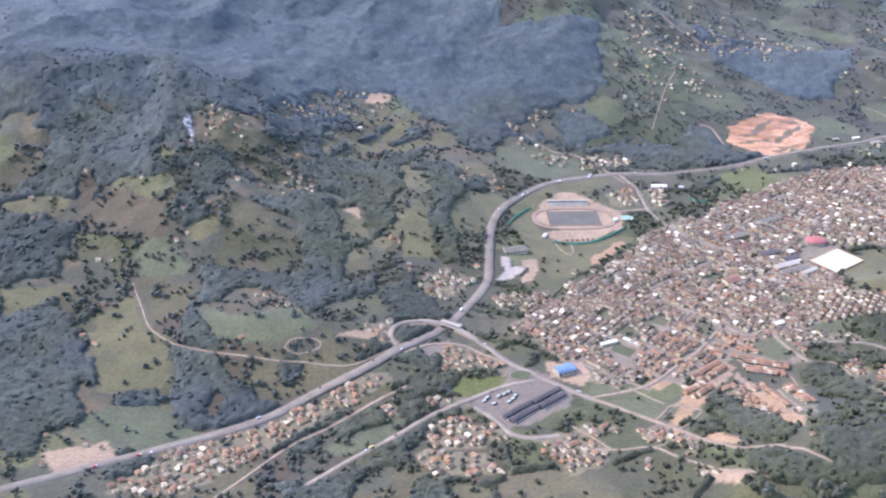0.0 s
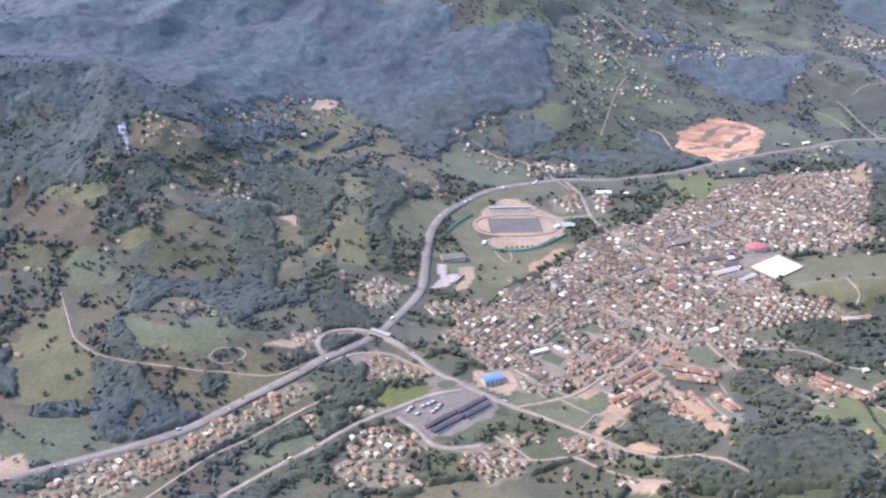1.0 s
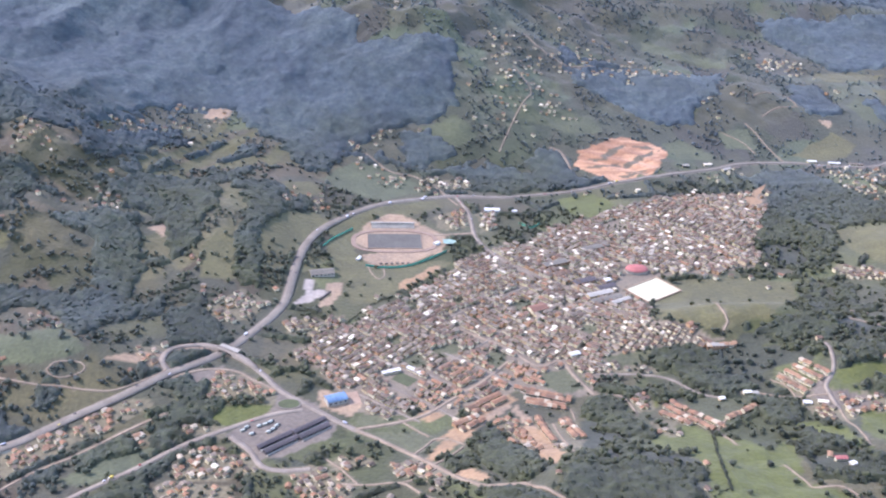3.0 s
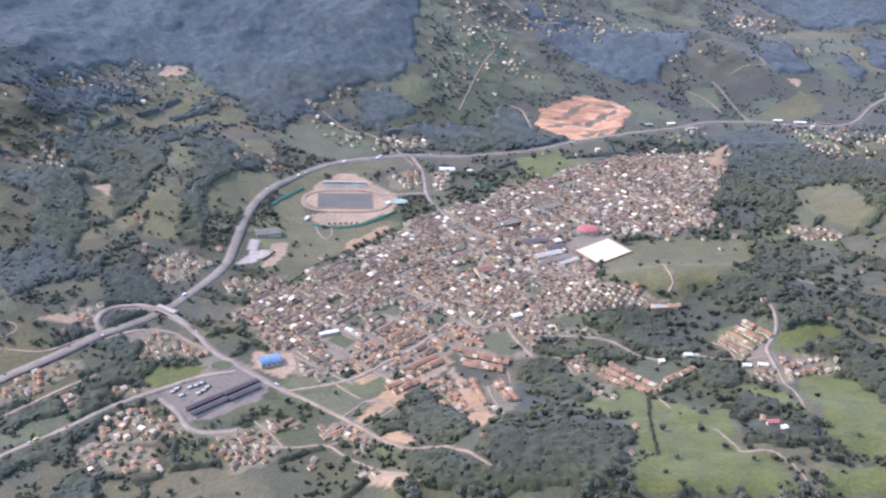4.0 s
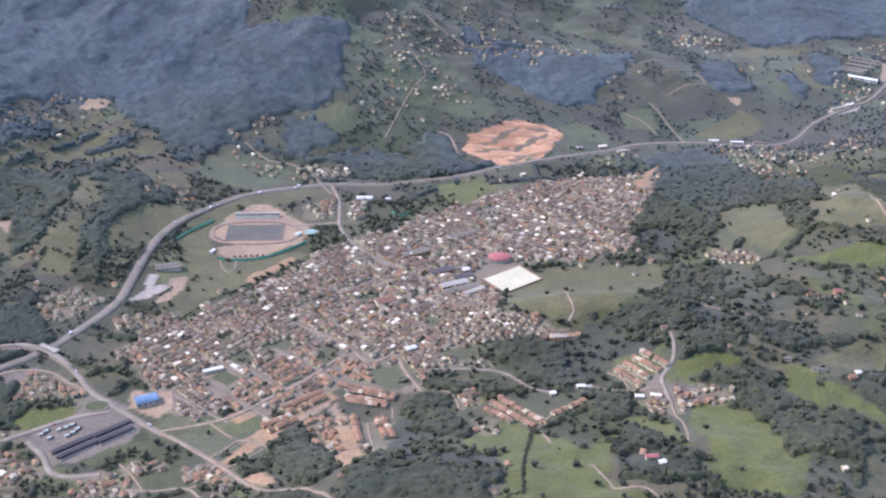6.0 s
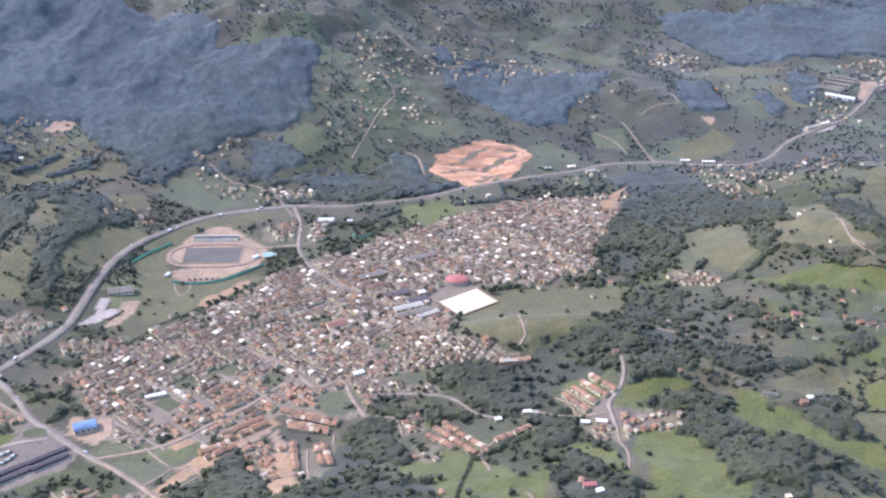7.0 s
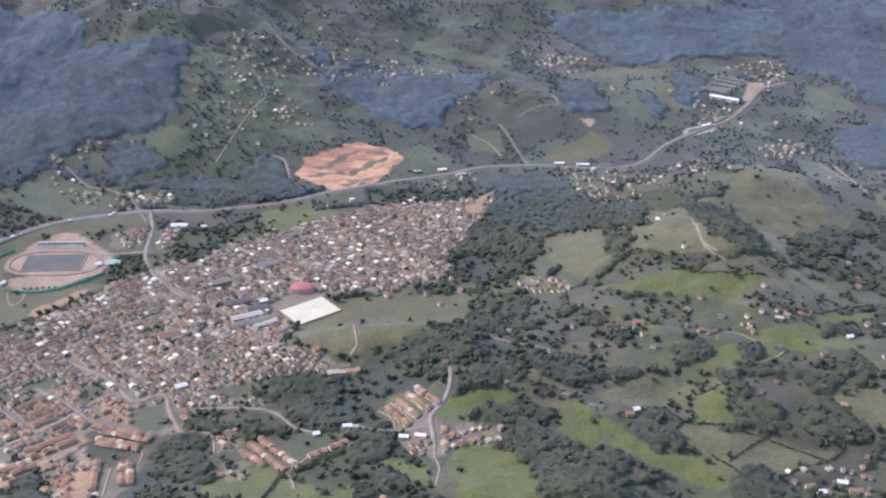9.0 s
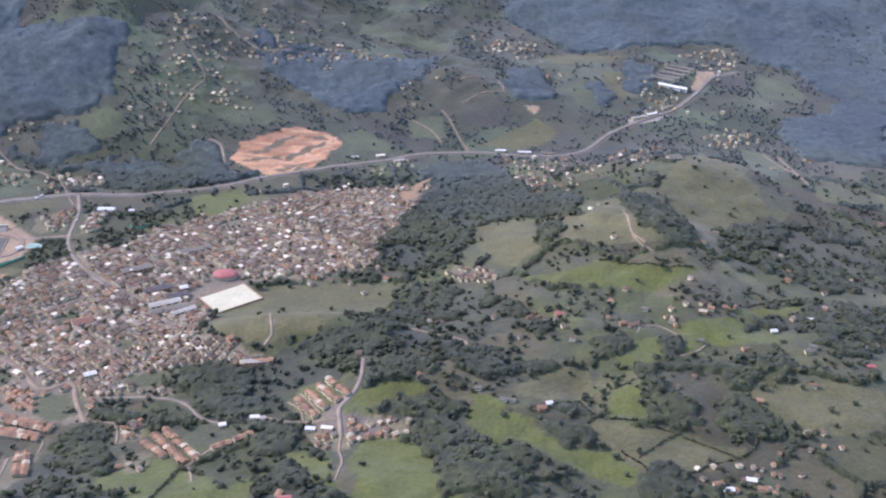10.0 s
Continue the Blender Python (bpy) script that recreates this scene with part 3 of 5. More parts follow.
wood([(-251,579),(-229,604),(-212,594),(-192,552),(-191,522),(-183,504),(-202,481),(-220,483)])
wood([(-145,557),(-130,561),(-122,549),(-119,530),(-121,509),(-113,500),(-124,495),(-139,508),(-140,530)])
wood([(-106,529),(-80,520),(-84,504),(-107,495),(-116,500),(-113,517)])
dry_field([(-202,595),(-181,614),(-166,577),(-149,560),(-146,530),(-182,523)])
dry_field([(-308,801),(-251,854),(-248,830),(-289,791),(-297,784)])
dry_field([(-285,692),(-260,704),(-239,699),(-250,682),(-283,682)])
dry_field([(-159,671),(-138,678),(-138,664),(-153,655)])
pasture([(-148,606),(-109,579),(-81,588),(-66,569),(-90,557),(-124,565)])
wood([(-451,1180),(54,1030),(60,961),(42,943),(-34,925),(-38,909),(-97,893),(-154,807),(-173,782),(-174,736),(-205,775),(-233,790),(-244,804),(-286,780),(-310,778)])
hedge([(432,552),(445,557),(456,560)])
hedge([(456,560),(461,550),(467,546),(483,545),(499,543),(504,539)])
hedge([(464,549),(458,542),(453,534)])
hedge([(488,540),(498,538),(513,531),(525,523)])
hedge([(501,538),(489,528),(479,518)])
hedge([(472,523),(480,512)])
hedge([(495,506),(515,517),(533,527),(539,538)])
hedge([(554,651),(581,665),(606,672)])
hedge([(475,568),(488,576)])
hedge([(483,691),(511,682),(537,682)])
hedge([(271,512),(264,474),(262,446)])
hedge([(261,446),(248,432)])
sparse([(615,1121),(670,1132),(666,1093),(627,1079)])
sparse([(571,1015),(613,1031),(591,993),(557,984)])
sparse([(484,903),(515,859),(500,812),(453,838),(443,867)])
sparse([(604,963),(632,965),(650,945),(606,930)])
sparse([(432,1114),(489,1115),(485,1074),(436,1091)])
sparse([(186,1021),(216,1032),(220,1002),(186,990)])
sparse([(185,942),(218,949),(204,931),(164,921)])
sparse([(307,1067),(356,1057),(376,1053),(329,1030)])
sparse([(69,899),(95,908),(95,892),(73,883)])
sparse([(95,846),(132,854),(135,829),(89,828)])
sparse([(415,645),(458,645),(457,630),(418,638)])
sparse([(476,636),(520,644),(519,635),(482,618)])
sparse([(504,513),(553,529),(544,498),(500,494)])
sparse([(503,582),(526,580),(518,570),(503,568)])
sparse([(-95,904),(-45,912),(-38,898),(-80,895)])
sparse([(-124,834),(-113,849),(-109,821),(-119,804)])
sparse([(18,803),(50,798),(52,785),(29,780)])
sparse([(-112,729),(-82,741),(-80,722),(-106,713)])
sparse([(-169,778),(-135,787),(-132,764),(-161,751)])
sparse([(-116,621),(-79,600),(-86,578),(-109,600)])
earth([(129,500),(140,517),(147,525),(151,538),(166,555),(173,550),(162,541),(155,533),(147,511),(132,488)])
earth([(169,519),(175,522),(186,494),(189,470),(183,473),(173,496)])
earth([(362,831),(377,851),(389,868),(387,855),(375,836),(379,827),(364,815)])
dirt([(622,1077),(639,1080),(640,1065),(623,1046),(619,1049)])
road('lane',0.9,[(505,746),(505,720),(507,704),(514,693)])
road('lane',0.9,[(642,915),(650,882),(658,853)])
road('lane',0.9,[(513,598),(524,605),(530,613)])
road('lane',0.9,[(494,618),(498,626),(506,629),(515,621),(519,613)])
dry_field([(60,704),(72,725),(89,702),(132,718),(141,713),(119,688),(94,656),(78,646),(69,668)])
dry_field([(53,727),(67,761),(81,776),(86,770),(76,752),(74,709),(61,706)])
dirt([(79,720),(101,727),(131,735),(137,731),(117,717),(109,707),(84,707)])
road('lane',0.9,[(83,706),(87,693),(92,686),(95,692),(94,704)])
road('lane',0.9,[(411,1010),(428,1017),(442,1021),(447,999)])
road('lane',0.9,[(413,982),(427,994),(448,998)])
road('lane',0.8,[(-82,556),(-79,560),(-73,561),(-65,561),(-62,557),(-66,553),(-74,551),(-80,553),(-82,556)])
road('street',1.3,[(87,550),(108,534),(120,525)])
road('street',1.3,[(105,557),(128,540),(143,525)])
road('street',1.3,[(115,580),(141,559),(160,543)])
road('street',1.3,[(85,595),(106,579),(116,571)])
road('street',1.3,[(125,575),(152,603),(171,626)])
road('street',1.3,[(133,596),(159,577),(178,556)])
road('street',1.3,[(152,675),(177,647),(204,621)])
road('street',1.3,[(177,713),(209,685),(233,664)])
road('street',1.3,[(192,740),(229,718),(250,695)])
road('street',1.3,[(137,638),(163,660),(191,684)])

# ---- the ground, one sheet to the horizon ----


def far_steps(a, b, gap, reach):
    core = list(np.arange(a, b, gap))
    out, edge, grow = [], 0.0, gap
    while edge < reach:
        grow *= 1.10
        edge += grow
        out.append(edge)
    return np.array([a - e for e in reversed(out)] + core + [core[-1] + e for e in out])


def cells(x, y, size, seed):
    """Irregular fields: each place's field number and its way to the field's edge."""
    gx, gy = x / size, y / size
    i, j = np.floor(gx), np.floor(gy)
    best, second, number = np.full(np.shape(x), 9.0), np.full(np.shape(x), 9.0), np.zeros(np.shape(x))
    for a in (-1, 0, 1):
        for b in (-1, 0, 1):
            ci, cj = i + a, j + b
            d = np.hypot(gx - ci - lattice(ci, cj, seed), gy - cj - lattice(ci, cj, seed + 5))
            near = d < best
            second = np.where(near, best, np.minimum(second, d))
            number = np.where(near, lattice(ci, cj, seed + 9), number)
            best = np.where(near, d, best)
    return number, (second - best) * size * 0.5


def any_of(polys, x, y, ragged=0.0):
    if ragged:
        dx = (layered(x / 9, y / 9, 41, 3) - 0.5) * ragged * 2
        dy = (layered(x / 9, y / 9, 57, 3) - 0.5) * ragged * 2
        x, y = x + dx, y + dy
    hit = np.zeros(np.shape(x), bool)
    for p in polys:
        hit |= inside(p, x, y)
    return hit


def road_gap(x, y):
    """Metres from the nearest road's edge."""
    fx, fy = x.ravel(), y.ravel()
    order = np.argsort(fx)
    sx, sy = fx[order], fy[order]
    gaps = np.full(len(sx), 99.0)
    for kind, width, line in ROADS:
        for p in line:
            a, b = np.searchsorted(sx, (p.x - 9, p.x + 9))
            gaps[a:b] = np.minimum(gaps[a:b], np.hypot(sx[a:b] - p.x, sy[a:b] - p.y) - width / 2)
    out = np.empty(len(sx))
    out[order] = gaps
    return out.reshape(x.shape)


def colour_of(x, y):
    """Base colours of the land: pastures, bush, fields, bare soil, built-up ground; haze tints to the north, the west
    and the outer land.
    """
    n = len(x)
    number, edge = cells(x + 14 * layered(x / 60, y / 60, 21, 2), y + 14 * layered(x / 60, y / 60, 23, 2), 42, 3)
    grass, olive, brown = np.array((0.078, 0.088, 0.032)), np.array((0.088, 0.090, 0.037)), np.array((0.090, 0.083, 0.040))
    k = number[:, None]
    c = np.where(k < 0.45, grass, np.where(k < 0.75, olive, brown)) * (0.62 + 0.65 * lattice(np.floor(number * 97), 3, 1))[:, None]
    # blue haze over the northern land, put into its colour
    north_haze = step(840, 920, y)[:, None]
    c = c * (1 - north_haze) + c * np.array((0.90, 0.99, 1.45)) * north_haze
    # brownish-purple haze over the western land, put into its colour
    west_haze = (step(80, 0, x) * step(900, 840, y))[:, None]
    c = c * (1 - west_haze) + c * np.array((1.14, 1.03, 1.15)) * west_haze
    bush = step(0.46, 0.60, layered(x / 30, y / 30, 31, 4)) * np.where((x < 30) | (y > 860), 0.9, 0.6)
    c = c * (1 - bush[:, None]) + np.array((0.066, 0.068, 0.040)) * bush[:, None]
    # outer land gets a blue-green base colour that includes the haze
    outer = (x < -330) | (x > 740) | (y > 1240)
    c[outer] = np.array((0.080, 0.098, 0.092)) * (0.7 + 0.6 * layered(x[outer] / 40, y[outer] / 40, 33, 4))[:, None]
    for polys, colour, rag in ((WOODS, (0.050, 0.056, 0.034), 5), (BUSH, (0.066, 0.068, 0.036), 5), (PASTURE, (0.084, 0.096, 0.048), 3), (DRY, (0.103, 0.099, 0.041), 3), (MEADOWS, (0.092, 0.105, 0.024), 2.5), (HAMLETS, (0.155, 0.138, 0.078), 4), (TOWN, (0.190, 0.158, 0.102), 3), (YARDS, (0.095, 0.100, 0.048), 2), (DIRT, (0.30, 0.218, 0.130), 2), (RED_EARTH, (0.30, 0.195, 0.098), 2.2), (PAVED, (0.158, 0.134, 0.098), 1), (PALE, (0.33, 0.29, 0.23), 0.5)):
        m = any_of(polys, x, y, rag)
        # far and western wood floor is blued for haze too
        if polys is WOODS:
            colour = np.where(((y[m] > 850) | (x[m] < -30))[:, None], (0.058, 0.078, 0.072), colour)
        c[m] = np.array(colour) * (0.85 + 0.3 * layered(x[m] / 12, y[m] / 12, 77, 3))[:, None]
    pit = any_of([PIT], x, y, 4).astype(float)
    turn_u, turn_v = (x - 281) + 0.25 * (y - 893), (y - 893) - 0.12 * (x - 281)
    ring = np.hypot(turn_u / 40, turn_v / 33)
    bench = step(0.38, 0.62, layered(turn_u / 22 + 2 * ring, turn_v / 3.2 - 3 * ring, 15, 3))
    seam = any_of(SEAMS, x, y, 0.8).astype(float) * 0.95
    rock = np.array((0.50, 0.285, 0.150)) * bench[:, None] + np.array((0.31, 0.160, 0.080)) * (1 - bench[:, None])
    rock = rock * (0.8 + 0.4 * layered(x / 6, y / 6, 29, 3))[:, None]
    rock = rock * (1 - seam[:, None]) + np.array((0.115, 0.10, 0.06)) * seam[:, None]
    c = c * (1 - pit[:, None]) + rock * pit[:, None]
    return c


PIT = [(239, 883), (244, 901), (261, 918), (281, 932), (307, 929), (318, 918), (312, 894), (303, 876), (272, 860), (254, 871)]
SEAMS = [[(260, 897), (270, 910), (283, 922), (285, 920), (275, 907), (266, 895)],
         [(278, 887), (292, 902), (306, 916), (308, 911), (296, 898), (281, 883)],
         [(248, 882), (273, 889), (277, 886), (253, 880)],
         [(271, 869), (301, 879), (300, 878), (279, 867)],
         [(291, 920), (303, 923), (312, 916), (304, 917)],
         [(251, 894), (264, 896), (268, 894), (256, 891)],
         [(278, 874), (298, 883), (298, 881), (281, 872)]]
xs, ys = far_steps(-280, 690, 2.0, 3200), far_steps(400, 1130, 2.0, 3200)
ys = np.concatenate([ys[ys < -100], np.arange(-100, 398, 9.0), ys[ys >= 398]])
gx, gy = np.meshgrid(xs, ys)
fx, fy = gx.ravel(), gy.ravel()
verge = road_gap(fx, fy)
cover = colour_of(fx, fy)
shoulder = (np.clip(1.1 - verge, 0, 1) * 0.6 * (0.5 + layered(fx / 5, fy / 5, 91, 2)))[:, None].clip(0, 1)
cover = cover * (1 - shoulder) + np.array((0.20, 0.165, 0.115)) * shoulder
mesh = bpy.data.meshes.new("ground")
nx, ny = len(xs), len(ys)
quads = (np.arange(ny - 1)[:, None] * nx + np.arange(nx - 1)[None]).ravel()
faces = np.stack([quads, quads + 1, quads + nx + 1, quads + nx], 1)


def fill(mesh, verts, faces):
    """Verts (n, 3) and faces (m, k) of one size into a mesh."""
    m, k = faces.shape
    mesh.vertices.add(len(verts))
    mesh.vertices.foreach_set("co", np.ascontiguousarray(verts, np.float32).ravel())
    mesh.loops.add(m * k)
    mesh.loops.foreach_set("vertex_index", np.ascontiguousarray(faces, np.int32).ravel())
    mesh.polygons.add(m)
    mesh.polygons.foreach_set("loop_start", np.arange(0, m * k, k, dtype=np.int32))
    mesh.update(calc_edges=True)
    return mesh


fill(mesh, np.stack([fx, fy, height(fx, fy)], 1), faces)
mesh.polygons.foreach_set("use_smooth", np.ones(len(faces), bool))
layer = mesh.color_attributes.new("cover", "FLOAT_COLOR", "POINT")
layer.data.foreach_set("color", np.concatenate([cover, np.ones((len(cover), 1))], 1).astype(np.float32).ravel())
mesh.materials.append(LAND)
ground = tagged(new("ground", mesh), "valley ground of pastures, bush, bare soil and wooded hills", "ground", kind="structure")

# ---- roads ----


CROSSING = Vector((11.5, 585.5, 0))


def ribbon(line, width, lift, offset=0.0, crown=0.05, bridge=0.0):
    """A road's sheet laid on the ground; bridge: how far it climbs over the crossing."""
    at, rise, skirt = [], [], []
    for n, p in enumerate(line):
        a, b = line[max(n - 1, 0)], line[min(n + 1, len(line) - 1)]
        side = Vector((b.y - a.y, a.x - b.x, 0)).normalized()
        at.append([p + side * (offset + width * s) for s in (-0.56, -0.5, 0, 0.5, 0.56)])
        way = (p - CROSSING).length
        rise.append(lift + bridge * math.exp(-((way / 15) ** 2)))
        skirt.append(0.6 if way < 6 or not bridge else 0.6 + 3 * math.exp(-((way / 15) ** 2)))
    x, y = np.array([[q.x for q in row] for row in at]), np.array([[q.y for q in row] for row in at])
    top = height(x, y).max(1) + np.array(rise)
    if bridge:
        near = np.array([(p - CROSSING).length < 22 for p in line])
        level = ground_at(CROSSING.x, CROSSING.y)
        top[near] = np.maximum(top[near], level + np.array(rise)[near])
    z = top[:, None] + np.array([0, 0, crown, 0, 0])[None]
    z[:, [0, 4]] -= np.array(skirt)[:, None]
    k = np.arange(len(line) - 1)[:, None] * 5 + np.arange(4)[None]
    quads = np.stack([k, k + 1, k + 6, k + 5], -1).reshape(-1, 4)
    return np.stack([x, y, z], -1).reshape(-1, 3), quads


def road_object(name, verts, quads, material, label):
    m = fill(bpy.data.meshes.new(name), verts, quads)
    m.materials.append(material)
    return tagged(new(name, m), label, "road", kind="structure")


LOOKS = {"street": (CONCRETE_ROAD, "street", "pale narrow street between the town houses"), "highway": (ASPHALT, "road", "grey asphalt highway winding along the valley"), "overpass": (CONCRETE_ROAD, "road", "pale concrete road over the highway to the roundabout"),
         "sw_road": (CONCRETE_ROAD, "road", "pale town road running down the valley"), "junc_s": (CONCRETE_ROAD, "road", "pale side road from the highway into town"),
         "settle": (CONCRETE_ROAD, "road", "pale winding road beside the hillside housing rows"), "creekroad": (CONCRETE_ROAD, "road", "narrow grey lane below the wooded hill")}
for kind, width, line in ROADS:
    material, name, label = LOOKS.get(kind, (DIRT_ROAD if width < 2.7 or kind in ("yellow", "stad_track") else CONCRETE_ROAD, "track", "narrow light dirt track across the slopes"))
    if kind == "highway":
        dual = [p for p in line if p.x < 178]
        road_object("road", *ribbon(dual, 5.4, 0.2), material, label)
        road_object("road", *ribbon(line[len(dual) - 1:], 3.3, 0.2), material, "narrower grey asphalt highway past the far side of town")
        road_object("median", *ribbon(dual, 0.35, 0.32), CONCRETE, "pale concrete median strip between the highway lanes")
    elif kind == "overpass":
        road_object(name, *ribbon(along([(p.x, p.y) for p in line[::3]] + [(line[-1].x, line[-1].y)], 1.5), width, 0.2, bridge=2.3), material, label)
    else:
        road_object(name, *ribbon(line, width, 0.2), material, label)

# ---- part builders ----


def part(name, bm, material, parent, label=""):
    me = bpy.data.meshes.new(name)
    bm.to_mesh(me)
    bm.free()
    me.materials.append(material)
    ob = new(name, me)
    ob.parent = parent
    if label:
        tagged(ob, label)
    return ob


def box(bm, x0, x1, y0, y1, z0, z1):
    v = [bm.verts.new(p) for p in ((x0, y0, z0), (x1, y0, z0), (x1, y1, z0), (x0, y1, z0), (x0, y0, z1), (x1, y0, z1), (x1, y1, z1), (x0, y1, z1))]
    for f in ((3, 2, 1, 0), (4, 5, 6, 7), (0, 1, 5, 4), (1, 2, 6, 5), (2, 3, 7, 6), (3, 0, 4, 7)):
        bm.faces.new([v[k] for k in f])
    return v


def gable_walls(bm, w, d, h, rise, deep=1.2):
    """Walls with two gable ends, the ridge along x."""
    a, b = w / 2, d / 2
    v = [bm.verts.new(p) for p in ((-a, -b, -deep), (a, -b, -deep), (a, b, -deep), (-a, b, -deep), (-a, -b, h), (a, -b, h), (a, b, h), (-a, b, h), (-a, 0, h + rise), (a, 0, h + rise))]
    for f in ((0, 1, 5, 4), (2, 3, 7, 6), (1, 2, 6, 9, 5), (3, 0, 4, 8, 7), (4, 5, 9, 8), (6, 7, 8, 9), (3, 2, 1, 0)):
        bm.faces.new([v[k] for k in f])


def gable_roof(bm, w, d, h, rise, over=0.25, thick=0.12):
    a, b = w / 2 + over, d / 2 + over
    drop = over * rise / (d / 2)
    lift = 0.02
    low = [(-a, -b, h - drop), (a, -b, h - drop), (a, 0, h + rise), (-a, 0, h + rise), (-a, b, h - drop), (a, b, h - drop)]
    lo = [bm.verts.new((x, y, z + lift)) for x, y, z in low]
    hi = [bm.verts.new((x, y, z + lift + thick)) for x, y, z in low]
    for f in ((0, 1, 2, 3), (3, 2, 5, 4)):
        bm.faces.new([hi[k] for k in f])
        bm.faces.new([lo[k] for k in reversed(f)])
    for i, j in ((0, 1), (1, 2), (2, 5), (5, 4), (4, 3), (3, 0)):
        bm.faces.new((lo[i], lo[j], hi[j], hi[i]))


def house(kind, w, d, h, rise, wall, roof, label, category="house"):
    """One house at the origin: walls, roof, a door and windows set in its long sides."""
    ob = tagged(new(kind), label, category)
    bm = bmesh.new()
    if rise > 0:
        gable_walls(bm, w, d, h, rise)
    else:
        box(bm, -w / 2, w / 2, -d / 2, d / 2, -1.2, h)
    part("wall", bm, wall, ob)
    bm = bmesh.new()
    if rise > 0:
        gable_roof(bm, w, d, h, rise)
    else:
        box(bm, -w / 2 + 0.2, w / 2 - 0.2, -d / 2 + 0.2, d / 2 - 0.2, h + 0.004, h + 0.06)
        for x0, x1, y0, y1 in ((-w / 2, w / 2, -d / 2, -d / 2 + 0.18), (-w / 2, w / 2, d / 2 - 0.18, d / 2), (-w / 2, -w / 2 + 0.18, -d / 2 + 0.18, d / 2 - 0.18), (w / 2 - 0.18, w / 2, -d / 2 + 0.18, d / 2 - 0.18)):
            box(bm, x0, x1, y0, y1, h + 0.004, h + 0.35)
    part("roof", bm, roof, ob)
    return ob


rng = random.Random(7)
NO_BUILD = []  # rectangles kept free: x, y, half width, half depth, turn


def free_of(x, y, extra=0.0):
    for bx, by, hw, hd, turn in NO_BUILD:
        c, s = math.cos(-turn), math.sin(-turn)
        u, v = c * (x - bx) - s * (y - by), s * (x - bx) + c * (y - by)
        if abs(u) < hw + extra and abs(v) < hd + extra:
            return False
    return True

# ---- kept free for the large single things ----
for spot in ((100, 742, 36, 30, 0.05), (268, 682, 22, 17, -0.75), (76, 542, 13, 11, 0.2), (110, 568, 10, 8, -0.7), (54, 509, 20, 11, 0.72), (262, 707, 9, 8, 0), (56, 668, 14, 24, 0), (50, 538, 9, 8, 0), (156, 544, 16, 6, 0.75), (187, 551, 20, 13, -0.30), (193, 514, 14, 18, 0), (262, 532, 17, 14, -0.9), (329, 565, 15, 13, -0.9), (321, 476, 6, 7, 0), (300, 555, 4, 2, 0), (331, 541, 7, 2, 0)):
    NO_BUILD.append(spot)
for spot in ((191.6, 648.9, 5.0, 3.0, 0.50), (240.0, 690.0, 1.5, 1.0, 0.50), (208.9, 597.2, 2.0, 1.0, 0.50), (294.5, 600.6, 7.0, 1.2, 0.12)):
    NO_BUILD.append(spot)

# ---- houses of the town, in blocks ----
AX = Vector((0.72, -0.69, 0)).normalized()
BX = Vector((0.69, 0.72, 0)).normalized()
SITES = []


def blocks():
    """Terraces along the street on some blocks, across it on others, with yards between the rows."""
    turn = math.atan2(AX.y, AX.x)
    for bi in range(-25, 30):
        for bj in range(-5, 60):
            across = rng.random() < 0.42
            lines, length = (7, 15.9) if across else (4, 27.0)
            for row in range(lines):
                at = rng.uniform(0, 0.8)
                while at < length:
                    w = rng.choice((1.5, 1.9, 2.3, 2.8, 3.6)) * rng.uniform(0.9, 1.1)
                    d = rng.uniform(2.1, 3.3)
                    side = 0.5 + 3.9 * row + rng.uniform(-0.35, 0.35) + d / 2
                    u, v = (side, at + w / 2) if across else (at + w / 2, side)
                    p = Vector((150, 600, 0)) + AX * (bi * 29 + u + (bj % 3) * 7) + BX * ((bj - 8) * 17.6 + v)
                    # the streets bend gently from one end of town to the other
                    bend = 0.22 * math.sin(p.x / 90) + 0.12 * math.sin(p.y / 55)
                    p = p + Vector((6 * math.sin(p.y / 37), 6 * math.sin(p.x / 41), 0))
                    at += w + (0.03 if rng.random() < 0.7 else rng.uniform(0.3, 1.8))
                    SITES.append((p.x, p.y, w, d, turn + bend + rng.uniform(-0.07, 0.07) + (1.571 if across else 0), "town"))

blocks()
for poly in HAMLETS:
    lox, hix, loy, hiy = min(p[0] for p in poly), max(p[0] for p in poly), min(p[1] for p in poly), max(p[1] for p in poly)
    y = loy
    while y < hiy:
        x = lox
        while x < hix:
            if rng.random() < 0.66:
                SITES.append((x + rng.uniform(-1.5, 1.5), y + rng.uniform(-1.5, 1.5), rng.uniform(1.9, 3.2), rng.uniform(2.2, 3.4), rng.choice((0.75, -0.8)) + rng.uniform(-0.2, 0.2), "hamlet"))
            x += 4.0
        y += 4.0
for poly in SPARSE:
    lox, hix, loy, hiy = min(p[0] for p in poly), max(p[0] for p in poly), min(p[1] for p in poly), max(p[1] for p in poly)
    for _ in range(int((hix - lox) * (hiy - loy) / 75)):
        x, y = rng.uniform(lox, hix), rng.uniform(loy, hiy)
        if inside(poly, np.array(x), np.array(y)) and all((x - s[0]) ** 2 + (y - s[1]) ** 2 > 12 for s in SITES[-60:]):
            SITES.append((x, y, rng.uniform(1.5, 2.8), rng.uniform(1.6, 2.6), rng.uniform(-0.9, 0.9), "sparse"))
for _ in range(620):
    x, y = rng.uniform(-280, 700), rng.uniform(440, 1120)
    SITES.append((x, y, rng.uniform(2.2, 3.6), rng.uniform(2.0, 3.0), rng.uniform(0, 3.14), "farm"))

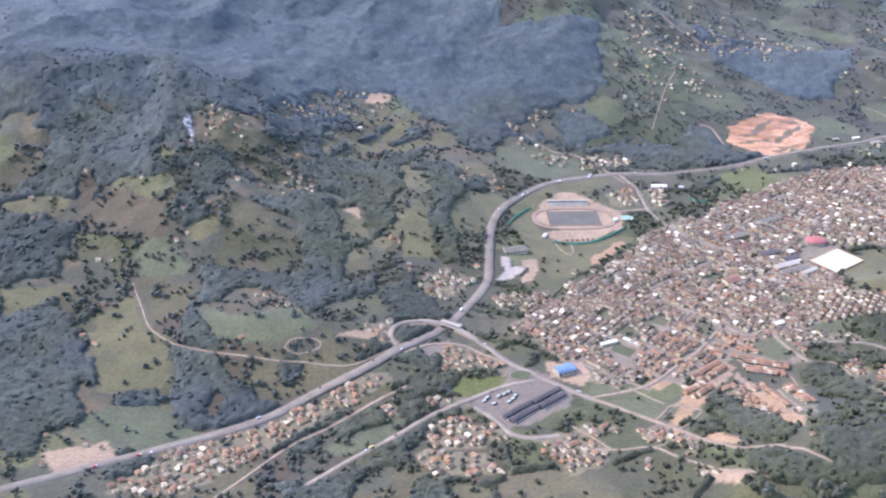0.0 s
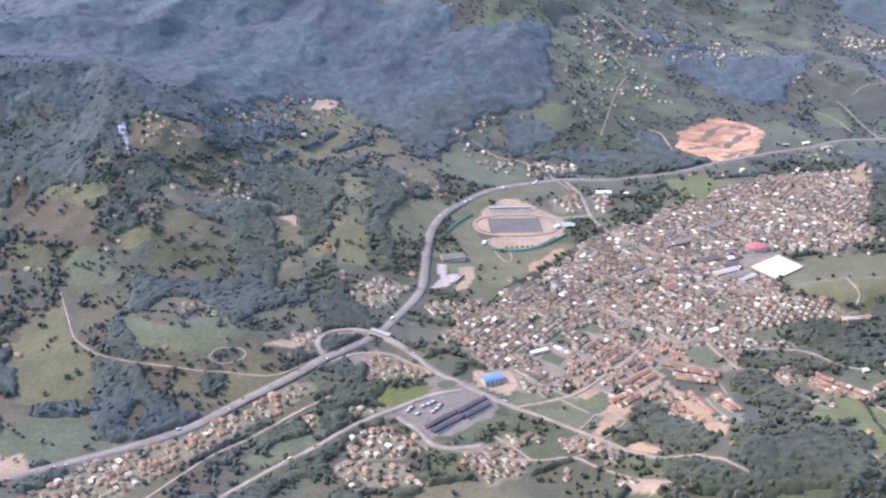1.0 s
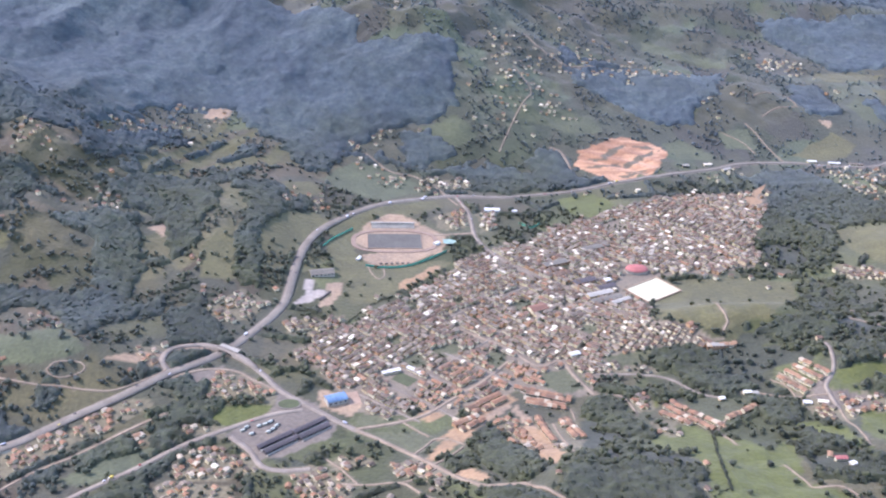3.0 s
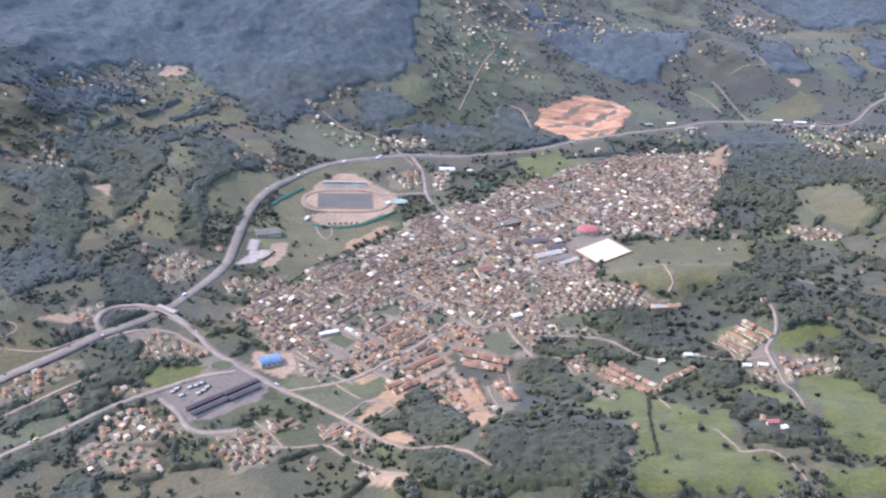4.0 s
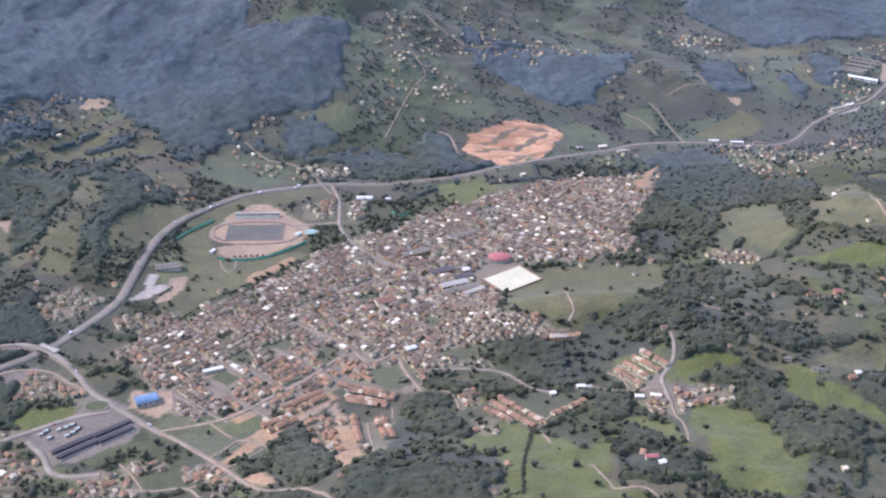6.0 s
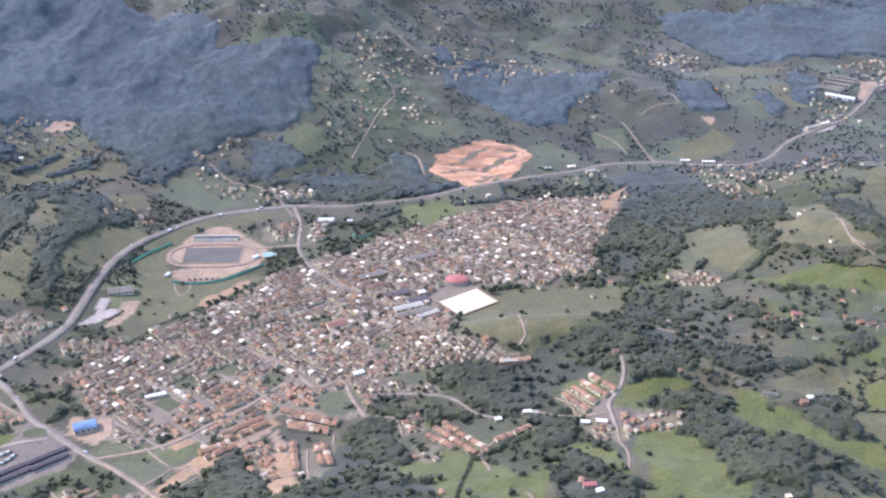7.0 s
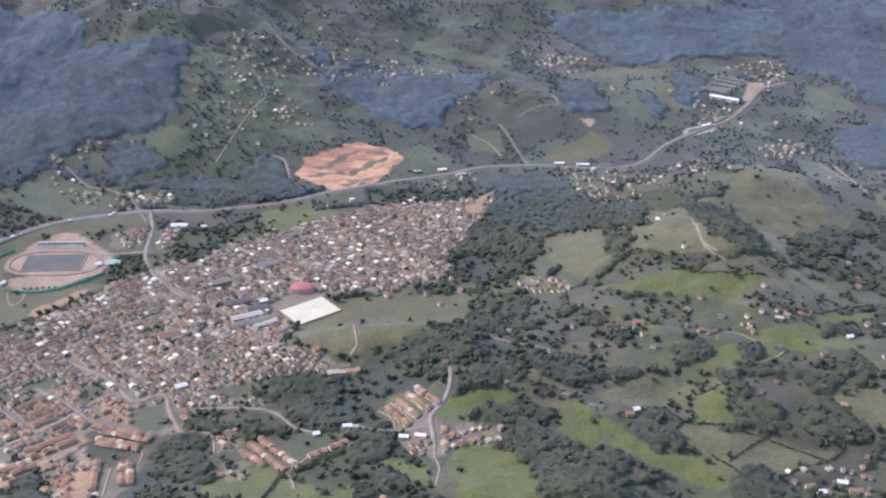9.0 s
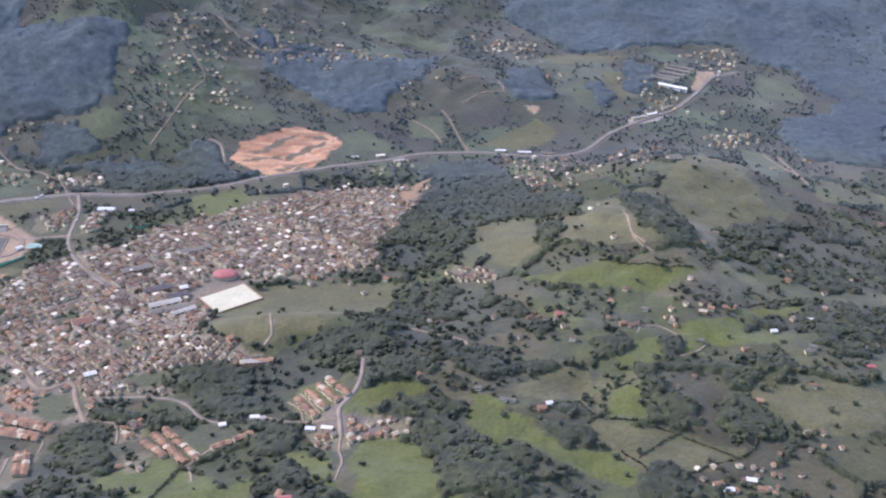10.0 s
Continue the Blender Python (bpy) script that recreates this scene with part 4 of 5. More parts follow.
sx, sy = np.array([s[0] for s in SITES]), np.array([s[1] for s in SITES])
gap = road_gap(sx, sy)
in_town, in_hamlet, in_wood, in_dirt = any_of(TOWN, sx, sy, 12), any_of(HAMLETS, sx, sy), any_of(WOODS, sx, sy), any_of(DIRT + MEADOWS, sx, sy)
bare = any_of(DIRT + RED_EARTH + PAVED + YARDS, sx, sy)
cluster = layered(sx / 70, sy / 70, 61, 3)
chosen = []
for n, (x, y, w, d, turn, kind) in enumerate(SITES):
    ok = {"town": in_town[n] and not bare[n] and rng.random() < 0.97 and (cluster[n] > 0.12), "hamlet": in_hamlet[n] and not in_town[n], "sparse": not (in_town[n] or in_hamlet[n]), "farm": not (in_town[n] or in_hamlet[n] or in_wood[n] or in_dirt[n]) and cluster[n] > 0.48}[kind]
    if ok and gap[n] > (1.5 if kind == "town" else 2.0) and free_of(x, y, 1.6) and not (((x - 281) / 46) ** 2 + ((y - 893) / 42) ** 2 < 1):
        chosen.append((x, y, w, d, turn, kind))
chosen.sort(key=lambda s: s[1])

KINDS = {"tiled_house": (TILE, 0.6, "old house with a weathered brown tile roof and painted walls"), "tin_roof_house": (TIN, 0.4, "small house with a grey corrugated tin roof"), "flat_roof_house": (SLAB, 0.0, "plain house with a flat concrete roof and parapet"), "clay_house": (CLAY, 0.6, "house with an orange clay tile roof")}
BASE = {}
for kind, (roof, rise, label) in KINDS.items():
    BASE[kind] = [house(kind, w, d, h, rise * (0.8 + 0.1 * k), WALL, roof, label) for k, (w, d, h) in enumerate(((1.6, 2.4, 1.2), (2.1, 3.0, 1.7), (2.8, 2.5, 1.3), (3.5, 2.8, 1.6)))]
cx, cy = np.array([s[0] for s in chosen]), np.array([s[1] for s in chosen])
levels = iter((np.min([height(cx + a, cy + b) for a in (-1.5, 1.5) for b in (-1.5, 1.5)], 0) + 0.15).tolist())
used, rest = {k: 0 for k in KINDS}, []
for x, y, w, d, turn, kind in chosen:
    r = rng.random()
    if kind == "town":
        pick = "tiled_house" if r < 0.42 else "tin_roof_house" if r < 0.72 else "flat_roof_house" if r < 0.92 else "clay_house"
        if x - 0.4 * (y - 520) < 190 and y < 585 and x > 120 and r > 0.25:
            pick = "clay_house"
    elif y > 840:
        pick = "tin_roof_house" if r < 0.55 else "flat_roof_house" if r < 0.80 else "tiled_house"
    else:
        pick = "clay_house" if r < 0.42 else "tin_roof_house" if r < 0.60 else "flat_roof_house" if r < 0.70 else "tiled_house"
    z = next(levels)
    if used[pick] < 300:
        base = min(BASE[pick], key=lambda b: abs(b.children[0].dimensions.x - w) + abs(b.children[0].dimensions.y - d) + rng.uniform(0, 1.5))
        c = copy_thing(base, pose(x, y, z, 0, 0, math.degrees(turn)))
        tagged(c, group="town houses" if kind == "town" else "houses of the hamlets")
        used[pick] += 1
    else:
        rest.append((x, y, z, w, d, turn, pick))
for kind in BASE:
    for b in BASE[kind]:
        for o in (*b.children, b):
            bpy.data.objects.remove(o)
roof_of = {"tiled_house": TILE_FAR, "tin_roof_house": TIN_FAR, "flat_roof_house": SLAB_FAR, "clay_house": TILE_FAR}
for pick in KINDS:
    some = [s for s in rest if s[6] == pick]
    if some:
        wv, wf, rv, rf = [], [], [], []
        for x, y, z, w, d, turn, _ in some:
            h, rise = rng.uniform(1.2, 2.3), KINDS[pick][1] * rng.uniform(0.7, 1.1)
            one, two = bmesh.new(), bmesh.new()
            if rise > 0:
                gable_walls(one, w, d, h, rise)
                gable_roof(two, w, d, h, rise)
            else:
                box(one, -w / 2, w / 2, -d / 2, d / 2, -1.2, h)
                box(two, -w / 2 - 0.05, w / 2 + 0.05, -d / 2 - 0.05, d / 2 + 0.05, h + 0.01, h + 0.16)
            m = pose(x, y, z, 0, 0, math.degrees(turn))
            for b, vs, fs in ((one, wv, wf), (two, rv, rf)):
                b.verts.index_update()
                k = len(vs)
                vs += [tuple(m @ v.co) for v in b.verts]
                fs += [tuple(k + v.index for v in f.verts) for f in b.faces]
                b.free()
        holder = tagged(new("town_houses"), "dense rows of small houses across the far side of town", "houses", kind="stuff")
        for name, vs, fs, mat in (("wall", wv, wf, WALL_FAR), ("roof", rv, rf, roof_of[pick])):
            me = bpy.data.meshes.new(name)
            me.from_pydata(vs, [], fs)
            me.materials.append(mat)
            ob = new(name, me)
            ob.parent = holder
            tagged(ob, kind="stuff")

# ---- trees ----


def crown(bm, r, tall, seed, clumps):
    """A crown of many small clumps of leaves round a tapering form, with gaps."""
    g = random.Random(seed)
    for _ in range(clumps):
        up = g.random() ** 0.8
        ring = r * (1.0 - 0.75 * up**1.6) * (0.55 + 0.5 * g.random())
        a = g.uniform(0, 6.283)
        size = r * g.uniform(0.26, 0.46)
        at = Matrix.Translation((ring * math.cos(a), ring * math.sin(a), tall * (0.32 + 0.62 * up)))
        made = bmesh.ops.create_icosphere(bm, subdivisions=1, radius=size, matrix=at @ pose(0, 0, 0, g.uniform(0, 90), g.uniform(0, 90), 0) @ Matrix.Diagonal((1, 1, g.uniform(0.6, 0.95), 1)))
        for v in made["verts"]:
            v.co += Vector((g.uniform(-1, 1), g.uniform(-1, 1), g.uniform(-1, 1))) * size * 0.3


def tree(seed, r, tall, label):
    ob = tagged(new("tree"), label, "tree", "trees among the fields")
    bm = bmesh.new()
    bmesh.ops.create_cone(bm, segments=7, radius1=0.09 * r + 0.06, radius2=0.04, depth=tall * 0.75 + 0.8, matrix=Matrix.Translation((0, 0, tall * 0.375 - 0.4)))
    for k in range(4):
        bmesh.ops.create_cone(bm, segments=5, radius1=0.06, radius2=0.02, depth=r * 0.9, matrix=pose(0, 0, tall * (0.3 + 0.1 * k), 55, 0, 90 * k + 20) @ Matrix.Translation((0, 0, r * 0.45)))
    part("trunk", bm, BARK, ob)
    bm = bmesh.new()
    crown(bm, r, tall, seed, 24)
    part("crown", bm, LEAF, ob)
    return ob


def tree_chance(x, y):
    """How likely trees stand at a place, from 0 to 1."""
    clump = layered(x / 26, y / 26, 31, 4)
    _, border = cells(x + 14 * layered(x / 60, y / 60, 21, 2), y + 14 * layered(x / 60, y / 60, 23, 2), 42, 3)
    west, north = step(60, 0, x) * step(900, 860, y), step(850, 900, y)
    east = step(360, 420, x) * step(860, 820, y)
    chance = 0.007 + (0.40 + 0.26 * west - 0.22 * east) * step(0.48 - 0.03 * west, 0.57, clump)
    mottled = 0.012 + 0.588 * step(0.49, 0.56, layered(x / 15, y / 15, 35, 3)) * step(0.30, 0.48, layered(x / 70, y / 70, 36, 2) + 0.1)
    chance = chance * (1 - north) + mottled * north
    chance = np.maximum(chance, west * 0.40 * step(0.52, 0.58, layered(x / 11, y / 11, 37, 3)))
    chance = np.where((border < 1.4) & (layered(x / 40, y / 40, 71, 2) > 0.38 + 0.10 * east), np.maximum(chance, 0.75 - 0.2 * np.maximum(north, west)), chance)
    chance = np.where((x < -330) | (x > 740) | (y > 1240), 0.35 + 0.6 * step(0.40, 0.52, clump), chance)
    chance = np.where(any_of(BUSH, x, y, 4), 0.12 + 0.75 * step(0.45, 0.56, layered(x / 13, y / 13, 43, 3)), chance)
    chance = np.where(any_of(MEADOWS, x, y, 2), 0.012, chance)
    chance = np.where(any_of(DRY + PASTURE, x, y, 2), 0.010 + 0.14 * west * step(0.55, 0.62, layered(x / 9, y / 9, 39, 3)), chance)
    glade = step(0.60, 0.66, layered(x / 34, y / 34, 47, 3)) * step(820, 780, y) * step(-20, 20, x)
    chance = np.where(any_of(WOODS, x, y, 7), 0.96 - 0.8 * glade, chance)
    fringe = any_of(WOODS, x, y, 16) & ~any_of(DRY + PASTURE + MEADOWS, x, y) & (y > 850)
    chance = np.where(fringe, np.maximum(chance, 0.42), chance)
    chance = np.where(any_of(HAMLETS, x, y), 0.34, chance)
    chance = np.where(any_of(TOWN, x, y), 0.06 + 0.40 * step(0.44, 0.58, layered(x / 18, y / 18, 59, 3)), chance)
    chance = np.where(any_of(YARDS, x, y), 0.5 * step(0.46, 0.56, layered(x / 14, y / 14, 53, 3)), chance)
    chance = np.where(any_of(DIRT + PAVED + PALE + RED_EARTH, x, y, 1.5), 0.0, chance)
    chance = np.where(road_gap(x, y) < 1.6, 0, chance)
    return np.where(any_of([PIT], x, y), 0, chance)


taken = np.zeros((700, 700), bool)
for s_ in chosen:
    ci, cj = round((s_[0] + 700) / 2.2), round((s_[1] - 300) / 2.2)
    reach = 0 if s_[5] == "town" else 1
    taken[max(ci - reach, 0):ci + reach + 1, max(cj - reach, 0):cj + reach + 1] = True


def clear_of_houses(x, y, keep):
    i, j = np.round((x + 700) / 2.2).astype(int), np.round((y - 300) / 2.2).astype(int)
    on_map = (i >= 0) & (i < 700) & (j >= 0) & (j < 700)
    keep = keep & ~(on_map & taken[i.clip(0, 699), j.clip(0, 699)])
    for bx, by, hw, hd, turn in NO_BUILD:
        c, s_ = math.cos(-turn), math.sin(-turn)
        u, v = c * (x - bx) - s_ * (y - by), s_ * (x - bx) + c * (y - by)
        keep = keep & ~((abs(u) < hw + 1.5) & (abs(v) < hd + 1.5))
    return keep


dice = np.random.RandomState(5)
# the closed canopy of the woods, below the single crowns; haze blue in its far colour
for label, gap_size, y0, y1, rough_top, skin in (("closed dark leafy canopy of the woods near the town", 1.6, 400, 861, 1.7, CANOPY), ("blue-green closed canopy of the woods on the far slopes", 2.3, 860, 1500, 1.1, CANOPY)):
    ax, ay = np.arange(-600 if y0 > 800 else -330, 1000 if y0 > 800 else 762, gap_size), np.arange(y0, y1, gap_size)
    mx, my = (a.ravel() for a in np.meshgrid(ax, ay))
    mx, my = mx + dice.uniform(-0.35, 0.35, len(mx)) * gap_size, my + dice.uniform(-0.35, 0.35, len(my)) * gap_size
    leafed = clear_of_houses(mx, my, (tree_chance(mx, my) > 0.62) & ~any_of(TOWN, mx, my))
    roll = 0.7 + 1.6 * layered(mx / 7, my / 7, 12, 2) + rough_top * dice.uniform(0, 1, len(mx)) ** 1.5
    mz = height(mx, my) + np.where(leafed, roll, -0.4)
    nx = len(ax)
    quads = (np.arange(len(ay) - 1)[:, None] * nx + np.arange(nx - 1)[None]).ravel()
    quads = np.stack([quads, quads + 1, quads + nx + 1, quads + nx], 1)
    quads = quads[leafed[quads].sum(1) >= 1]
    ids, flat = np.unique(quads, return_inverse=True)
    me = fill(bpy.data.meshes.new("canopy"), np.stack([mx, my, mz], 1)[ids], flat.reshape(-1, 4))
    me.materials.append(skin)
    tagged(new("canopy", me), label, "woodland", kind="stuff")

cand = []
for gap_size, x0, x1, y0, y1 in ((2.5, -290, 700, 400, 860), (3.0, -330, 760, 860, 1240), (6.0, -700, 1150, 1240, 1600), (6.0, -600, -330, 700, 1240), (6.0, 760, 1100, 800, 1240)):
    ax, ay = np.meshgrid(np.arange(x0, x1, gap_size), np.arange(y0, y1, gap_size))
    cand.append(np.stack([ax.ravel(), ay.ravel(), np.full(ax.size, gap_size)], 1))
cand = np.concatenate(cand)
cand[:, :2] += dice.uniform(-0.9, 0.9, (len(cand), 2)) * cand[:, 2:3]
tx, ty = cand[:, 0], cand[:, 1]
chance = tree_chance(tx, ty)
chance = np.where((chance > 0.62) & (cand[:, 2] < 5) & ~any_of(TOWN, tx, ty), np.where(ty > 860, 0.06, np.where(tx < 20, 0.5, 0.62)), chance)
keep = clear_of_houses(tx, ty, dice.uniform(0, 1, len(tx)) < chance)
tx, ty, tg = tx[keep], ty[keep], cand[keep, 2]
tz = height(tx, ty)
big = np.where(tg > 5, 1.1, 1.0) * dice.triangular(0.30, 0.52, 1.15, len(tx)) * np.where(any_of(TOWN, tx, ty), 0.62, 1.0) * (0.75 + 0.5 * layered(tx / 40, ty / 40, 81, 2)) * np.where((tx > 250) & (ty < 760), 1.12, np.where(ty > 860, 0.75, 1.0))
# hedges are close rows of low bushes
rows_x, rows_y = [], []
for line in HEDGES:
    for p in along(line, 1.3):
        rows_x.append(p.x + dice.uniform(-0.4, 0.4))
        rows_y.append(p.y + dice.uniform(-0.4, 0.4))
first_hedge = len(tx)
tx, ty = np.concatenate([tx, rows_x]), np.concatenate([ty, rows_y])
tz, big = height(tx, ty), np.concatenate([big, dice.uniform(0.22, 0.42, len(rows_x))])
lone = (any_of(WOODS, tx, ty) == 0) & (any_of(TOWN, tx, ty) == 0) & (big > 0.6) & (tx > 150) & (ty < 760)
singles = np.flatnonzero(lone[:first_hedge])
singles = singles[np.argsort(ty[singles])][:290]
bases = [tree(n, 2.0 + 0.18 * n, 3.7 + 0.4 * n, "leafy dark green tree standing in the pastures") for n in range(6)]
for n in singles:
    c = copy_thing(bases[n % 6], pose(tx[n], ty[n], tz[n], 0, 0, (n * 77) % 360) @ Matrix.Scale(min(1.6, big[n]), 4) @ Matrix.Diagonal((0.9, 0.9, 1.25, 1)))
for b in bases:
    for o in (*b.children, b):
        bpy.data.objects.remove(o)

TEMPLATES = []
for n in range(16):
    bm = bmesh.new()
    g = random.Random(100 + n)
    for k in range(3 if n < 8 else 2):
        r = (1.7, 1.15, 0.9)[k]
        a = g.uniform(0, 6.283)
        off = 0 if k == 0 else g.uniform(0.8, 1.5)
        at = Matrix.Translation((off * math.cos(a), off * math.sin(a), (1.9, 2.6, 2.2)[k] * g.uniform(0.85, 1.15)))
        made = bmesh.ops.create_icosphere(bm, subdivisions=1, radius=r, matrix=at @ pose(0, 0, 0, g.uniform(0, 90), g.uniform(0, 90), 0))
        for v in made["verts"]:
            v.co += Vector((g.uniform(-1, 1), g.uniform(-1, 1), g.uniform(-1, 1))) * r * 0.32
    bmesh.ops.create_cone(bm, segments=3, radius1=0.2, radius2=0.12, depth=2.4, matrix=Matrix.Translation((0, 0, 0.6)))
    bmesh.ops.triangulate(bm, faces=bm.faces)
    bm.verts.index_update()
    TEMPLATES.append((np.array([v.co[:] for v in bm.verts]), np.array([[v.index for v in f.verts] for f in bm.faces])))
    bm.free()
mass = np.ones(len(tx), bool)
mass[singles] = False
REGIONS = (("woodland", "dense dark green woodland on the far mountain slopes", (ty > 860) | (tx < -330)), ("woodland", "mixed woods and bush on the western hills", (ty <= 860) & (tx < 60) & (tx >= -330)), ("woodland", "dark wood on the hillside below the town", (ty <= 860) & (tx >= 60)))
for name, label, where in REGIONS:
    who = np.flatnonzero(mass & where)
    verts, tris, k = [], [], 0
    for t in range(8):
        v, f = TEMPLATES[t + (8 if "far" in label else 0)]
        mine = who[who % 8 == t]
        if not len(mine):
            continue
        turn = dice.uniform(0, 6.283, len(mine))
        c, s, sc = np.cos(turn)[:, None], np.sin(turn)[:, None], big[mine][:, None]
        x = (c * v[None, :, 0] - s * v[None, :, 1]) * sc + tx[mine][:, None]
        y = (s * v[None, :, 0] + c * v[None, :, 1]) * sc + ty[mine][:, None]
        z = v[None, :, 2] * sc * dice.uniform(0.75, 1.05, (len(mine), 1)) + tz[mine][:, None]
        verts.append(np.stack([x, y, z], -1).reshape(-1, 3))
        tris.append((f[None] + (k + np.arange(len(mine)) * len(v))[:, None, None]).reshape(-1, 3))
        k += len(mine) * len(v)
    me = fill(bpy.data.meshes.new(name), np.concatenate(verts), np.concatenate(tris))
    # far crowns take their haze blue from this leaf colour
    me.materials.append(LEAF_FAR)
    tagged(new(name, me), label, "woodland", kind="stuff")

# ---- large single buildings and grounds ----


def at_place(name, label, category, x, y, turn=0.0, z=None, group=""):
    ob = tagged(new(name), label, category, group)
    ob.matrix_world = pose(x, y, ground_at(x, y) if z is None else z, 0, 0, math.degrees(turn))
    return ob


def boxes(name, dims, material, parent, label=""):
    bm = bmesh.new()
    for d in dims:
        box(bm, *d)
    return part(name, bm, material, parent, label)


def vault(bm, w, d, h, rise, over=0.3, n=10, thick=0.15):
    """A barrel roof along x with thickness."""
    rings = []
    for k in range(n + 1):
        a = math.pi * k / n
        y, z = -math.cos(a) * (d / 2 + over), h + rise * math.sin(a)
        rings.append([bm.verts.new((x, y, z + t)) for x in (-w / 2 - over, w / 2 + over) for t in (0, thick)])
    for p, q in zip(rings, rings[1:]):
        bm.faces.new((p[1], p[3], q[3], q[1]))
        bm.faces.new((p[0], q[0], q[2], p[2]))
        bm.faces.new((p[0], p[1], q[1], q[0]))
        bm.faces.new((p[2], q[2], q[3], p[3]))
    for r in (rings[0], rings[-1]):
        bm.faces.new((r[0], r[2], r[3], r[1]))


def hall(name, label, x, y, w, d, h, rise, turn, wall, roof, curved=False, category="hall", bays=5):
    """A large building: walls, roof, a row of windows and a gate."""
    ob = at_place(name, label, category, x, y, turn)
    bm = bmesh.new()
    if curved:
        box(bm, -w / 2, w / 2, -d / 2, d / 2, -1, h)
        for sx in (-w / 2, w / 2):
            arc = [bm.verts.new((sx, -math.cos(math.pi * k / 8) * d / 2, h + rise * math.sin(math.pi * k / 8))) for k in range(9)]
            bm.faces.new(arc)
    else:
        gable_walls(bm, w, d, h, rise)
    part("wall", bm, wall, ob)
    bm = bmesh.new()
    if curved:
        vault(bm, w, d, h, rise)
    else:
        gable_roof(bm, w, d, h, rise, 0.35, 0.15)
    roofing = part("roof", bm, roof, ob)
    for k in range(bays + 1):
        rx = -w / 2 + w * k / bays
        bm = bmesh.new()
        if curved:
            for a in range(8):
                p, q = math.pi * a / 8, math.pi * (a + 1) / 8
                box(bm, rx - 0.06, rx + 0.06, -math.cos(p) * d / 2 - 0.05, -math.cos(q) * d / 2 + 0.05, h + rise * min(math.sin(p), math.sin(q)) + 0.16, h + rise * max(math.sin(p), math.sin(q)) + 0.24)
        else:
            box(bm, rx - 0.07, rx + 0.07, -d / 2 - 0.2, -d / 2 + 0.1, h - 0.1, h + 0.25)
        part("rib", bm, roof, roofing)
    for k in range(bays):
        wx = -w / 2 + w * (k + 0.5) / bays
        boxes("window", [(wx - w / bays * 0.28, wx + w / bays * 0.28, -d / 2 - 0.04, -d / 2 + 0.02, h * 0.45, h * 0.75)], GLASS_DARK, ob)
    return ob


STADIUM = ground_at(100, 743)
pitch = at_place("sports_pitch", "dark grey unfinished sports pitch inside a sandy oval", "sports pitch", 100, 742.5, 0.07, STADIUM)
boxes("surface", [(-18.5, 18.5, -11, 11, -0.3, 0.35)], PITCH, pitch)
for dims in ((-18.9, 18.9, -11.4, -11.0, -0.3, 0.45), (-18.9, 18.9, 11.0, 11.4, -0.3, 0.45), (-18.9, -18.5, -11, 11, -0.3, 0.45), (18.5, 18.9, -11, 11, -0.3, 0.45)):
    boxes("kerb", [dims], TAN, pitch, "low sandy earth kerb")
bm = bmesh.new()
rims = []
for half_x, half_y in ((30.0, 17.6), (27.0, 15.2)):
    oval = []
    for k in range(64):
        a = 2 * math.pi * k / 64
        oval.append((math.copysign(abs(math.cos(a)) ** 0.75, math.cos(a)) * half_x, math.copysign(abs(math.sin(a)) ** 0.75, math.sin(a)) * half_y))
    rims.append([[bm.verts.new((x, y, z)) for x, y in oval] for z in (-0.6, 0.42)])
(low_out, top_out), (low_in, top_in) = rims
for k in range(64):
    n = (k + 1) % 64
    for quad in ((top_out[k], top_out[n], top_in[n], top_in[k]), (low_out[k], low_out[n], top_out[n], top_out[k]), (top_in[k], top_in[n], low_in[n], low_in[k])):
        bm.faces.new(quad)
part("running_track", bm, surface("track_clay", (0.29, 0.215, 0.15), (0.24, 0.175, 0.12), 0.95, 1.0, 0.1, 0.02), pitch, "bare sandy running track bed round the pitch")
stand = at_place("grandstand", "long low concrete grandstand with a narrow pale roof", "grandstand", 98, 765.5, 0.07, STADIUM)
for k in range(5):
    boxes("tier", [(-15, 15, -2.4 + 0.8 * k, -1.6 + 0.8 * k, -0.2, 0.4 + 0.4 * k)], CONCRETE, stand)
boxes("back_wall", [(-15.2, 15.2, 1.7, 2.0, -0.2, 2.6)], BROWN_ROOF, stand)
boxes("roof", [(-15.6, 15.6, 0.7, 2.5, 2.6, 2.75)], CONCRETE, stand, "pale sheet roof")
for k in range(7):
    boxes("post", [(-14.5 + 4.8 * k, -14.3 + 4.8 * k, 0.9, 1.1, 1.2, 2.6)], CONCRETE, stand)
for k in range(6):
    hut = at_place("site_hut", "small dark site hut on the sandy lot", "hut", 92 + 3.6 * k, 708 + 0.5 * k, 0.2)
    boxes("wall", [(-0.9, 0.9, -0.5, 0.5, -0.3, 0.9)], TAN, hut)
    boxes("roof", [(-1.0, 1.0, -0.6, 0.6, 0.9, 1.0)], BROWN_ROOF, hut)
hall("white_shed", "small white shed at the edge of the sandy lot", 77, 713, 4.6, 1.8, 1.2, 0.4, 1.25, WHITE, WHITE, category="shed", bays=2)
hall("tent", "white vaulted tent beside the sports pitch", 129, 740, 4.0, 2.8, 0.9, 1.0, 0.8, WHITE, WHITE, True, "tent", 2)
hall("tent", "wide white vaulted tent roof by the highway", 169.5, 797, 11, 4.6, 1.0, 1.5, 0.02, WHITE, WHITE, True, "tent", 4)
hall("white_shed", "small bright white roofed shed near the junction", 186, 797, 3.4, 2.4, 1.4, 0.5, 0.1, WHITE, WHITE, category="shed", bays=2)
canopy = at_place("canopy", "pale green flat canopy roof beside the stadium", "canopy", 138, 742, 0.05)
